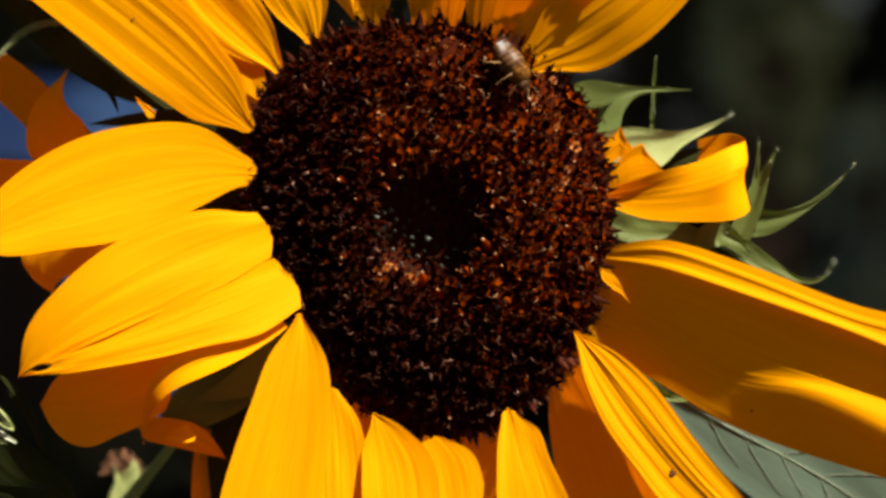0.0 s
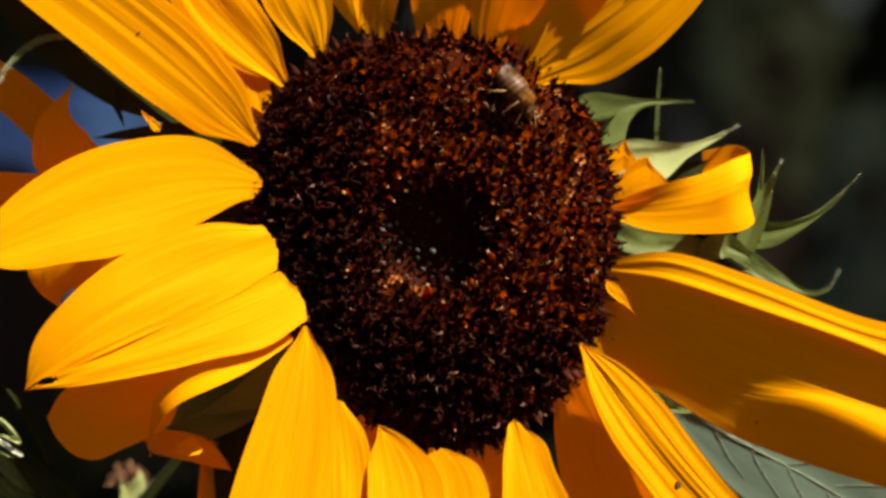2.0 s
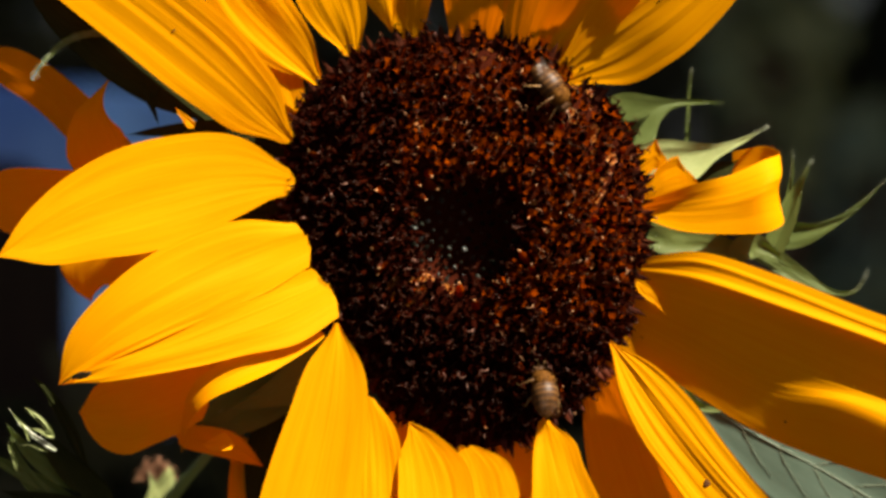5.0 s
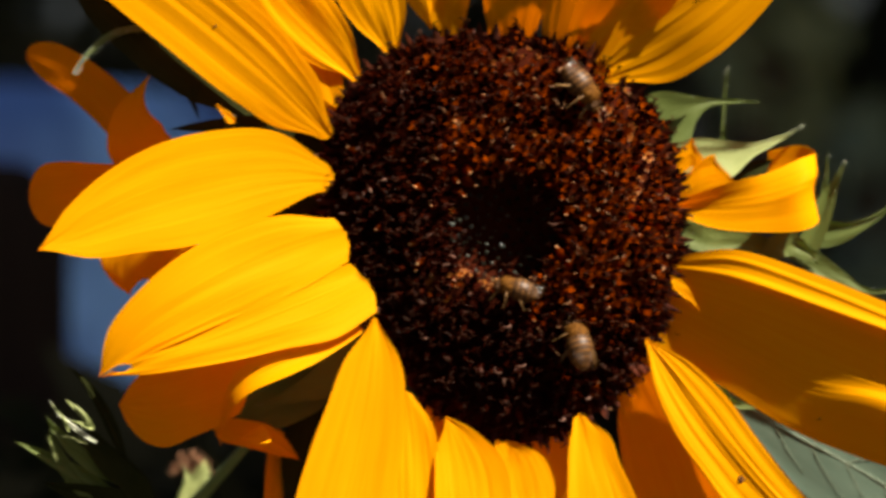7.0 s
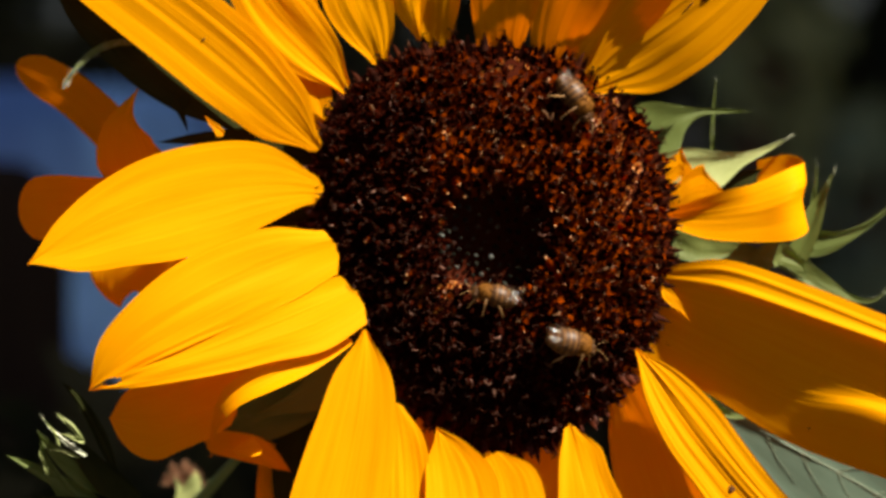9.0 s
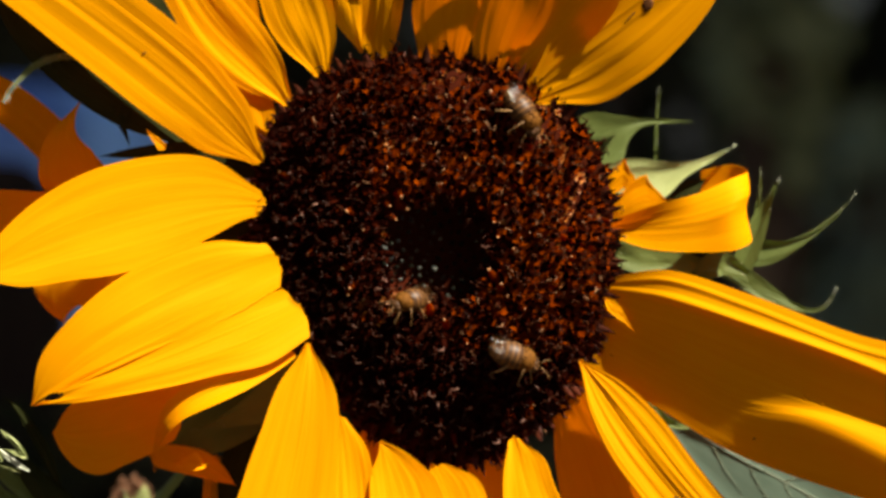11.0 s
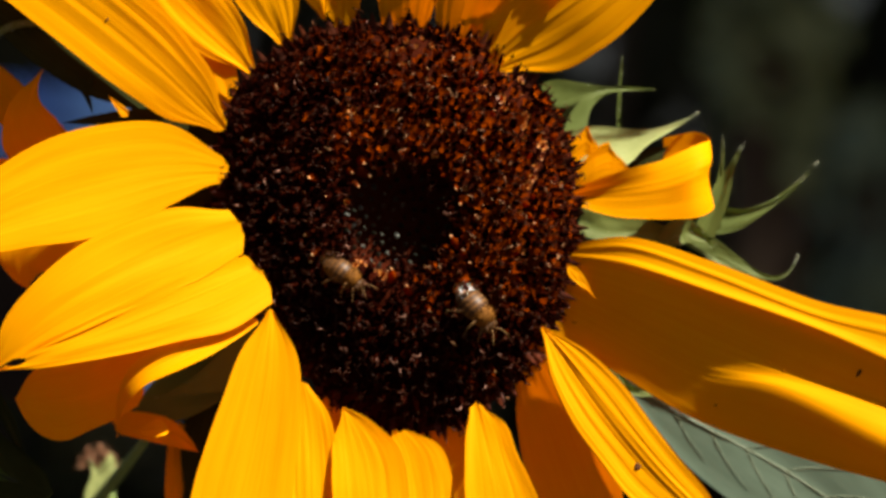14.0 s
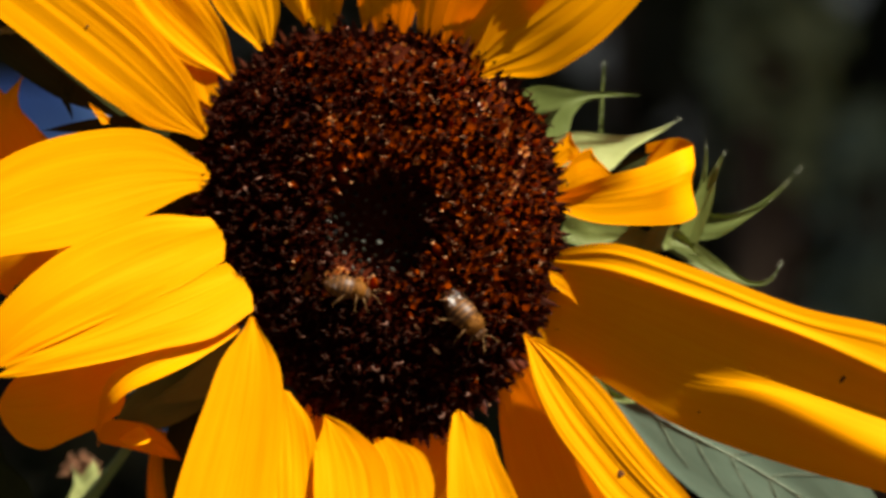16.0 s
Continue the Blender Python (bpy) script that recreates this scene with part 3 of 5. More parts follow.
def garden_post(x, y, radius, height):
    """A thick, near-black round post with a worn, rounded top."""
    m, t, n, b = material("near_black_wood", 0.9, 0.05)
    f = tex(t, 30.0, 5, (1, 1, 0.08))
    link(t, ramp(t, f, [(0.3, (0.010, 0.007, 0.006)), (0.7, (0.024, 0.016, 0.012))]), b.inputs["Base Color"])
    bump(t, b, f, 0.7, 0.004)
    top = tagged(new("garden_post"), "near-black round wooden post standing in the soil", "post")
    top.location = (x, y, 0)
    bm = bmesh.new()
    prof = [(1.0, -0.05), (1.0, 0.4), (0.98, 0.9), (0.99, height - 0.03), (0.93, height - 0.01), (0.75, height), (0.2, height + 0.003)]
    rings = []
    for r, z in prof:
        rings.append([bm.verts.new((radius * r * (1 + 0.05 * noise.noise((math.cos(a) * 2, math.sin(a) * 2, z * 0.8))) * math.cos(a), radius * r * math.sin(a), z)) for a in (k * math.pi / 12 for k in range(24))])
    for a, c in zip(rings, rings[1:]):
        for k in range(24):
            bm.faces.new((a[k], a[(k + 1) % 24], c[(k + 1) % 24], c[k]))
    bm.faces.new(rings[-1])
    part("shaft", bm, m, top)


def hedge(x0, x1, y, height, seed):
    """A dense dark hedge that closes the garden."""
    rnd = random.Random(seed)
    top = tagged(new("hedge"), "dense dark green hedge along the garden", "hedge")
    top.location = (0, y, 0)
    bm = bmesh.new()
    for k in range(30):
        x = x0 + (x1 - x0) * (k + 0.5) / 30
        add_tube(bm, [Vector((x, 0, -0.02)), Vector((x + rnd.uniform(-0.1, 0.1), 0, height * 0.5)), Vector((x + rnd.uniform(-0.2, 0.2), 0, height * 0.9))], [0.03, 0.02, 0.01], 6)
    part("stem", bm, BARK, top)
    bm = bmesh.new()
    bm.loops.layers.uv.new("uv")
    for _ in range(9000):
        c = Vector((rnd.uniform(x0, x1), rnd.uniform(-0.35, 0.35), rnd.uniform(0.02, 1) * height))
        leaf_cloud(bm, rnd, c, (0.03, 0.03, 0.03), 1, 0.14)
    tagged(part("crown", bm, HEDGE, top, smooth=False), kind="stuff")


ground_sheet()
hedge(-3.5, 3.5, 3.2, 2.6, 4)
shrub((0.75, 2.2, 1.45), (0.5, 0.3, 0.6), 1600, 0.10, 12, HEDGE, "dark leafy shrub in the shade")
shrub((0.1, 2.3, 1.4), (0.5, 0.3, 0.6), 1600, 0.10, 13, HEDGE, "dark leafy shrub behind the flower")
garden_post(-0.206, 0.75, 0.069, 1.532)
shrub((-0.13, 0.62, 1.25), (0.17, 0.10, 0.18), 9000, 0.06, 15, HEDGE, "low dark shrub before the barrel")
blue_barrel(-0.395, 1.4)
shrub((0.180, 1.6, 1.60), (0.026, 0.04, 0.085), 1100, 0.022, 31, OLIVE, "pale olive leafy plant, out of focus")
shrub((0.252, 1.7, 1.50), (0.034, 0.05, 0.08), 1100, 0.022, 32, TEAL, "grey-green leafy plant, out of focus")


def unseen_shade_tree(x, y):
    """An unseen tree added beside the bed: its crown keeps the sun off the hedge and shrubs behind the flower."""
    rnd = random.Random(21)
    top = tagged(new("tree"), "unseen leafy tree added to shade the hedge behind", "tree")
    top.location = (x, y, 0)
    bm = bmesh.new()
    add_tube(bm, [Vector(p) for p in ((0, 0, -0.05), (0.03, 0.02, 1.2), (-0.05, 0.03, 2.6), (-0.1, 0, 4.0))], [0.16, 0.12, 0.10, 0.05], 10)
    for k in range(9):
        a = k * 2.4
        o = Vector((math.cos(a), math.sin(a), 0)) * rnd.uniform(0.8, 1.3)
        z = 2.3 + 0.15 * k
        add_tube(bm, [Vector((-0.05, 0, z)), Vector((0, 0, z + 0.35)) + o * 0.5, Vector((0, 0, z + 0.6)) + o], [0.05, 0.03, 0.01], 6)
    part("trunk", bm, BARK, top)
    bm = bmesh.new()
    bm.loops.layers.uv.new("uv")
    for k in range(60):
        a, r = rnd.uniform(0, 6.28), math.sqrt(rnd.random()) * 1.35
        leaf_cloud(bm, rnd, Vector((r * math.cos(a), r * math.sin(a), rnd.uniform(2.9, 4.6))), (0.45, 0.45, 0.35), 300, 0.13)
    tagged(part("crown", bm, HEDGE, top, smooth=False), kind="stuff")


unseen_shade_tree(1.95, 1.1)

flower_disc = make_disc()
make_florets(flower_disc)
make_rim_bracts(flower_disc)

# petals of the front row, clockwise from the upper left
spotted = petal(((-37.92, -3.00, 21.52), (-54.78, -12.16, 37.46), (-50.99, -14.31, 38.11), (-130.00, -18.19, 91.93)), (1.68, 6.75, 8.44, 9.47, 9.53, 8.98, 7.11, 0.00), (1.68, 6.75, 8.44, 9.47, 9.53, 8.98, 7.11, 0.00), seed=1, ridges=3, ridge=0.22, cup=0.04)
blemish(spotted, -61.3, 43.6, 0.2, 3.0)
petal(((-31.80, -0.00, 33.96), (-42.98, -5.63, 48.88), (-56.36, -3.04, 53.01), (-60.39, -14.00, 87.38)), (1.44, 5.29, 7.12, 7.52, 6.55, 6.05, 4.73, 0.00), (1.44, 5.29, 7.12, 7.52, 6.55, 6.05, 4.73, 0.00), seed=2, ridges=3, ridge=0.22, cup=0.04)
petal(((-24.21, -0.00, 39.87), (-28.46, -3.15, 55.60), (-34.10, -3.58, 54.89), (-38.02, -12.31, 103.90)), (1.80, 5.30, 7.13, 7.29, 6.44, 5.96, 4.66, 0.00), (1.80, 5.30, 7.13, 7.29, 6.44, 5.96, 4.66, 0.00), seed=3, ridges=3, ridge=0.22, cup=0.04)
petal(((-15.69, -0.00, 44.51), (-19.86, -1.86, 56.10), (-18.35, -0.80, 59.34), (-22.95, -9.12, 101.19)), (0.36, 2.40, 4.20, 4.80, 4.31, 3.95, 3.07, 0.00), (0.36, 2.40, 4.20, 4.80, 4.31, 3.95, 3.07, 0.00), seed=4, ridges=3)
petal(((-11.83, 3, 43.43), (-12.52, -1, 55.08), (-9.65, -4, 58.32), (-10.65, -12, 100.29)), (3.00, 3.84, 4.56, 4.80, 4.29, 3.94, 3.06, 0.00), (3.00, 3.84, 4.56, 4.80, 4.29, 3.94, 3.06, 0.00), seed=5, ridges=3)
petal(((1.61, 3, 41.48), (2.04, -6, 58.62), (4.26, -9, 52.08), (8.21, -22, 108.92)), (4.80, 6.00, 7.20, 7.20, 6.01, 5.51, 4.28, 0.00), (4.80, 6.00, 7.20, 7.20, 6.01, 5.51, 4.28, 0.00), seed=6, ridges=5, ridge=0.14, cup=0.04, wave=0.3)
petal(((12.61, 2, 40.22), (15.10, -6, 57.24), (21.24, -9, 50.90), (30.78, -23, 107.56)), (4.32, 5.76, 7.20, 7.80, 6.67, 6.12, 4.76, 0.00), (4.32, 5.76, 7.20, 7.80, 6.67, 6.12, 4.76, 0.00), seed=7, ridges=5, ridge=0.14, cup=0.04, wave=0.3)
petal(((16.87, 1, 38.71), (28.17, -6, 55.70), (37.81, -10, 57.19), (51.90, -20, 91.28)), (2.40, 5.79, 7.65, 7.99, 6.69, 6.24, 4.91, 0.00), (2.40, 5.79, 7.65, 7.99, 6.69, 6.24, 4.91, 0.00), seed=8, ridges=5, ridge=0.14, cup=0.04, wave=0.3)
spotted = petal(((21.71, -1, 35.59), (36.76, -3.85, 46.2), (40.76, -8.2, 47.05), (69.18, -10, 72.04)), (3, 7.8, 9, 9, 6.6, 0), (3.12, 9.36, 10.56, 10.08, 7.2, 0), seed=9, ridges=6, ridge=0.26, cup=0.04, wave=0.3)
# Marks added in place of a dark notch and a crack in this petal.
blemish(spotted, 45.6, 54.5, 1.1, 1.3)
blemish(spotted, 42.0, 51.8, 0.16, 11)
# the curled and torn petal and the wide shaded one below it
sheet((((37.35, 1, 8.05), (49.68, -2.5, 12.2), (57.25, -2, 14.24), (63.96, -0, 17.28), (67.76, 5, 18.84), (64.75, 9, 20.5), (57.9, 10, 19.19)),
    ((37.27, 2, 6.62), (48.89, -1.5, 8.5), (57.8, -3, 10.4), (64.97, -3, 13.03), (68.05, 2, 14.68), (64.51, 9, 16.14), (57.96, 11, 15.21)),
    ((37.16, 2.5, 6.03), (48.3, -1.3, 5.99), (57.19, -3.2, 7.04), (63.75, -3.5, 8.95), (67.26, 1, 10.45), (64.45, 8, 10.92), (57.96, 11, 11.57)),
    ((36.87, 2, 5.41), (45.82, -1.6, 2.14), (55.87, -3.5, 1.41), (64.86, -3.2, 1.89), (68.49, 0.8, 4.44), (64.45, 8, 7.29), (57.96, 11, 9.15))), seed=10, ridge=0.3, ridges=5, label='yellow petal curled back on itself')
sheet((((35.08, 5, 17.27), (38.32, 4.5, 19.19), (41.21, 4.5, 21.72), (42.05, 4.5, 19.43), (43.52, 5, 17.51)),
    ((35.35, 6, 10.29), (38.37, 6, 10.89), (40.18, 6, 11.74), (41.63, 6, 12.7), (44.02, 5.5, 15.35))), seed=11, torn=0.5, ridge=0.25, ridges=4, hard=True, label='torn orange stub of a petal')
petal(((33.64, 5.4, 6.66), (35.05, 5.4, 11.2), (35.73, 5.4, 13.21), (36.78, 5.4, 17.03)), (1.92, 3.12, 3.12, 2.4, 1.44, 0), (1.92, 3.12, 3.12, 2.4, 1.44, 0), seed=12, ridge=0.15, wave=0.2, label='torn orange stub of a petal')
sheet((((37.46, 4, 11.22), (40.32, 3.2, 14.34), (42.95, 2.8, 16.98), (45.71, 2.6, 18.18), (46.79, 2.6, 16.13), (49.7, 3, 13.13)),
    ((37.23, 4.5, 6.65), (40.11, 4, 6.64), (42.5, 3.6, 7.6), (44.9, 3.4, 8.8), (47.31, 3.4, 10.25), (50.2, 3.4, 12.42))), seed=13, torn=0.5, ridge=0.25, ridges=4, hard=True, label='torn orange stub of a petal')
spotted = sheet((((36.58, -0.65, -4.42), (49.75, -7.53, -2.39), (66.87, -11.69, -7.43), (89.48, -14.68, -15.94), (109.72, -16.95, -20.77), (129.33, -17.07, -30.23)),
    ((36.74, -0.65, -5.45), (50.13, -8.09, -5.23), (66.82, -12.29, -10.8), (89.39, -15.31, -19.45), (109.58, -17.59, -25.2), (128.37, -17.7, -34.1)),
    ((36.89, -0.84, -6.72), (50.47, -8.54, -9.48), (66.75, -12.74, -14.64), (89.25, -15.91, -22.55), (109.39, -18.19, -31.63), (127.36, -18.3, -38.72)),
    ((36.73, -0.84, -10.37), (50.24, -7.8, -15.18), (66.25, -10.9, -22), (86.51, -13.3, -30.88), (108.33, -15.6, -38.57), (127.04, -16.9, -43.55)),
    ((36.21, -0.46, -14.75), (49.95, -6.2, -21.37), (65.74, -9.2, -29.19), (83.59, -13.0, -32.78), (107.12, -15.79, -39.88), (126.71, -15.68, -48.4)),
    ((35.84, -0.09, -17.54), (49.62, -5.3, -24.96), (65.03, -8.2, -33.17), (81.89, -13.96, -36.19), (105.71, -18.87, -46.53), (125.21, -18.9, -53.6)),
    ((32.73, 0.47, -23.3), (47.76, -4.11, -31.91), (63.64, -6.2, -41.34), (83.25, -10.76, -48.57), (104.65, -15.77, -54.65), (124.16, -16.37, -59.3))), seed=14, ridge=0.11, ridges=17, calm=0.6, across=110, crests=((0.305, 0.72, 0.036, 0.55, 0.8), (0.14, 0.28, 0.03, 0.5, 0.6), (0.47, 0.07, 0.03, 0.38, 0.16), (0.38, 0.05, 0.02, 0.3, 0.3), (0.60, 0.06, 0.02, 0.3, 0.35), (0.70, 0.06, 0.02, 0.3, 0.35)), label='broad orange-yellow petal with ridges and a folded lower side')
blemish(spotted, 98.8, -31.1, 0.4, 2.4)
blemish(spotted, 68.5, -38.3, 0.22, 1.4)
# Two bumps added in place of sun spots on this petal.
blister(spotted, 79.4, -29.2, 0.36, 2.0)
blister(spotted, 82.2, -30.3, 0.36, 1.4)
petal(((36.52, -2.5, -8.27), (38.59, -5, -10.81), (39.62, -6, -11.55), (42.86, -5.5, -15.9)), (0.24, 1.08, 1.2, 0.96, 0.48, 0), (0.24, 1.08, 1.2, 0.96, 0.48, 0), seed=15, ridges=1, ridge=0.1, wave=0.1)
spotted = petal(((31.09, -6, -21.57), (41.66, -11.5, -36.41), (54.71, -15.5, -57.42), (71.27, -18, -66.17)), (0.30, 4.92, 7.06, 6.92, 6.38, 5.09, 0.00), (0.33, 4.67, 6.74, 6.96, 7.05, 3.85, 0.00), seed=16, ridges=5, ridge=0.34, cup=0.04, foot=0.3)
blemish(spotted, 51.4, -51.2, 0.7, 1.2)
petal(((27.41, 2, -29.45), (36.85, 4.5, -48.92), (38.25, 6.5, -59.59), (48.04, 9, -75.19)), (7.2, 11.04, 11.76, 11.04, 7.2, 0), (3, 7.2, 9.6, 9.6, 6.6, 0), seed=17, ridges=4, turn=(28, 28))
petal(((11.21, 6, -42.83), (12.8, 9, -56.04), (14.05, 12, -60.23), (14.93, 15, -77.28)), (7.2, 8.88, 9.6, 8.88, 5.52, 0), (7.2, 8.88, 9.6, 8.88, 5.52, 0), seed=18, ridges=4)
petal(((-14.14, 6, -39.21), (-12.71, 9, -51.79), (-13.07, 12, -62.65), (-13.08, 15, -77.28)), (6, 8.4, 9.6, 8.88, 5.52, 0), (6, 8.4, 9.6, 8.88, 5.52, 0), seed=19, ridges=4)
petal(((17.46, -9, -38.87), (19.73, -13, -47.78), (24.92, -16, -63.90), (23.31, -18, -71.16)), (1.04, 4.80, 5.45, 6.78, 7.75, 4.71, 0.00), (1.85, 4.16, 5.94, 7.37, 7.48, 5.19, 0.00), seed=20, ridges=3)
petal(((1.42, -7, -45.65), (5.69, -10.5, -51.74), (5.71, -13, -66.92), (4.78, -15, -72.56)), (2.62, 6.54, 7.39, 7.31, 6.67, 3.47, 0.00), (3.94, 6.19, 7.35, 7.61, 7.14, 4.11, 0.00), seed=21, ridges=4)
petal(((-11.69, -9, -39.04), (-5.06, -13, -46.18), (-3.78, -16, -65.45), (-6.00, -18, -73.72)), (0.45, 4.01, 7.55, 8.02, 7.30, 4.49, 0.00), (0.14, 5.14, 7.16, 8.14, 7.85, 5.05, 0.00), seed=22, ridges=4, foot=0.3)
petal(((-20.22, -8, -34.60), (-17.32, -11, -45.98), (-18.58, -14.5, -62.25), (-17.78, -16, -72.81)), (1.50, 4.57, 5.62, 5.82, 5.68, 4.03, 0.00), (1.80, 4.26, 5.39, 6.06, 5.77, 3.89, 0.00), seed=23, ridges=3)
petal(((-26.91, -10, -18.02), (-26.28, -14, -35.03), (-34.64, -19, -63.84), (-37.30, -22, -77.57)), (0.44, 6.21, 8.44, 9.74, 10.65, 8.44, 0.00), (0.61, 5.98, 8.29, 9.89, 10.45, 8.48, 0.00), seed=24, ridges=4, foot=0.3)
# the bright petals on the other side
petal(((-30.27, -10, -20.26), (-40.17, -16.5, -27.75), (-59.93, -27.5, -27.19), (-59.56, -11, -45.37)), (0.90, 1.67, 2.89, 3.28, 2.44, 1.47, 0.00), (0.72, 1.67, 2.45, 3.09, 3.01, 1.36, 0.00), seed=25, ridges=2, turn=(0, 40), cup=0.3)
spotted = petal(((-30.29, -10, -10.42), (-47.37, -20, -19.89), (-66.28, -28.4, -24.53), (-84.16, -25.5, -30.78)), (7.19, 8.27, 6.35, 5.18, 3.90, 2.39, 0.00), (4.6, 6.9, 6.86, 5.17, 3.74, 2.51, 0.00), seed=26, ridges=3, ridge=0.05, foot=0.3, creases=((0.1, 0.05, 0.06),))
bite(spotted, -79.9, -28.8, 1.9, 0.8, 12)
spotted = petal(((-34.88, -10.5, 0.14), (-52.25, -20, -5.28), (-75.41, -29, -15.50), (-84.75, -25, -30.95)), (6.5, 8.6, 8.7, 8.40, 7.03, 4.21, 0.00), (3.38, 7.30, 8.68, 8.45, 6.98, 4.88, 0.00), seed=27, ridges=3, ridge=0.08, foot=0.3, cup=0.02, creases=((0.1, 0.05, 0.06),))
bite(spotted, -79.9, -28.8, 1.9, 0.8, 12)
petal(((-37.86, -6, 12.28), (-56.47, -16, 15.23), (-82.75, -23, 3.98), (-97.73, -27, -4.29)), (3.31, 7.78, 10.90, 11.71, 9.49, 6.41, 0.00), (2.60, 8.93, 10.87, 11.06, 9.24, 5.34, 0.00), seed=28, ridges=4, ridge=0.08, wave=0.25, cup=0.03, creases=((0.1, 0.05, 0.06),))
# shaded petals of the back row
petal(((-35.52, 3, 24.69), (-41, 4, 38), (-47, 3, 58), (-58, -4, 96)), (2.4, 4.2, 6, 8, 6.5, 0), (2.4, 4.2, 6, 8, 6.5, 0), seed=29)
petal(((-58.33, -2, -32.48), (-66.04, -7.5, -37.10), (-78.07, -10.5, -36.95), (-81.32, -12, -36.94)), (7.10, 7.91, 8.84, 10.16, 8.47, 4.48, 0.00), (11.0, 10.4, 9.44, 8.85, 7.69, 4.96, 0.00), seed=30, ridge=0.1, wave=0.2, cup=0.0, turn=(-18, -18))
petal(((-40, 8, -22), (-47, 9, -25), (-53, 9, -28), (-60, 9, -33)), (4, 5, 5.5, 5, 4, 0), (4, 5, 5.5, 5, 4, 0), seed=93, ridge=0.1, wave=0.2)
petal(((-60.2, 12, -43.0), (-54.41, 11, -43.16), (-47.59, 11, -45.06), (-43.32, 12, -49.51)), (2.72, 2.78, 2.95, 3.03, 2.38, 1.09, 0.00), (2.57, 2.92, 3.03, 2.87, 2.42, 1.53, 0.00), seed=31)
petal(((-55.15, -8, -43.77), (-53.27, -9, -44.01), (-49.85, -9, -42.73), (-48.59, -8, -43.83)), (0.41, 1.13, 1.81, 2.32, 2.72, 0.99, 0.00), (0.40, 1.40, 2.22, 2.51, 2.21, 1.67, 0.00), seed=32, turn=(-45, -45), ridge=0.1, wave=0.1, label='sunlit fold of a withering petal')
petal(((-72.47, 16, 14.88), (-84.22, 18.5, 26.23), (-89.74, 19.5, 35.1), (-104.53, 19, 39.46)), (6.72, 6.48, 6.24, 6, 5.52, 4.56), (5.76, 6, 5.76, 5.52, 5.04, 4.56), seed=33, ridge=0.1, wave=0.25, cup=0.1, turn=(-38, -30))
petal(((-76.11, -1, 14.55), (-78.13, -3, 23.42), (-80.87, -4, 24.67), (-75.63, -8, 33.54)), (7.44, 8.16, 6.96, 4.8, 2.16, 0.24), (4.8, 5.76, 5.52, 3.84, 1.2, 0.12), seed=34, ridge=0.1, wave=0.2, foot=0.0, turn=(-18, -18))
petal(((-76.39, 4, 7.33), (-87.73, 4, 8.72), (-93.86, 4, 7.59), (-102.4, 4, 8.4)), (7.68, 8.4, 8.4, 8.64, 8.4, 7.2), (7.68, 8.4, 8.4, 8.64, 8.4, 7.2), seed=35, ridge=0.1, wave=0.25, turn=(-34, -34))
petal(((-68.37, 8, 1.77), (-75.27, 10, -1.00), (-86.79, 12, -7.37), (-80.71, 13, -13.85)), (5.5, 7.0, 8.0, 9.5, 10, 9, 0.00), (2.34, 2.67, 3.71, 4.56, 6.09, 2.29, 0.00), seed=36, ridge=0.2)
petal(((-57.89, -11, 23.86), (-59.45, -11, 25.71), (-59.56, -11, 25.41), (-61.47, -11, 27.8)), (0.96, 0.84, 0.72, 0.6, 0.36, 0), (0.96, 0.84, 0.72, 0.6, 0.36, 0), seed=37, ridge=0.1, wave=0.1)
petal(((-48.2, 20, -44.5), (-48.94, 20, -54.39), (-49.32, 20, -59.05), (-50.07, 20, -67.35)), (2.0, 2.2, 2.2, 2.0, 1.4, 0), (2.0, 2.2, 2.2, 2.0, 1.4, 0), seed=38, ridge=0.22)
petal(((34.02, 2, 21.65), (31.86, 2, 22.85), (33.3, 2, 24.06), (31.86, 2, 25.26)), (1.44, 1.68, 1.44, 0.96, 0.48, 0), (1.44, 1.68, 1.44, 0.96, 0.48, 0), seed=39, ridge=0.1, wave=0.1)
# green bracts behind the petals; the darkened ones paint shade into the gaps
bract(((33, 8, 23.38), (40.79, 9.33, 29.14), (43.61, 9.17, 30.52), (56.43, 12, 29.8)), (7.2, 6.48, 3.12, 1.08, 0.6, 0.12), (7.2, 6.48, 3.12, 1.08, 0.6, 0.12), seed=40)
bract(((36.56, 6, 18.13), (46.18, 5.17, 19.42), (55.93, 7.33, 18.24), (65.66, 8, 24.83)), (1.8, 3.12, 2.16, 0.96, 0.6, 0), (3, 6, 6.48, 2.4, 0.72, 0), seed=41, hairs=260, mat=PALE_BRACT)
bract(((47.51, 8, 10.32), (51.37, 8.67, 11.76), (54.29, 8.58, 14.46), (59.11, 10, 17.37)), (2.4, 2.88, 2.88, 2.4, 1.68, 0), (2.4, 2.88, 2.88, 2.4, 1.68, 0), seed=42, hairs=0, mat=SHADED_GREEN)
bract(((48.26, 14, 21.6), (48.53, 13.67, 26.49), (48.68, 14.83, 32.73), (49.07, 13, 37.38)), (0.5, 0.46, 0.4, 0.34, 0.3, 0.12), (0.5, 0.46, 0.4, 0.34, 0.3, 0.12), seed=43)
bract(((68.94, 12, -0.56), (69.82, 12.83, 8.52), (71.24, 10.67, 13.38), (70.75, 10, 20.04)), (1.44, 1.08, 0.72, 0.48, 0.36, 0), (1.44, 1.08, 0.72, 0.48, 0.36, 0), seed=44)
bract(((66.75, 10, -1.77), (71.49, 10.83, 9.95), (72.22, 8.67, 12.37), (75.21, 8, 18.06)), (2.4, 2.4, 1.8, 0.96, 0.48, 0), (2.4, 2.4, 1.8, 0.96, 0.48, 0), seed=45)
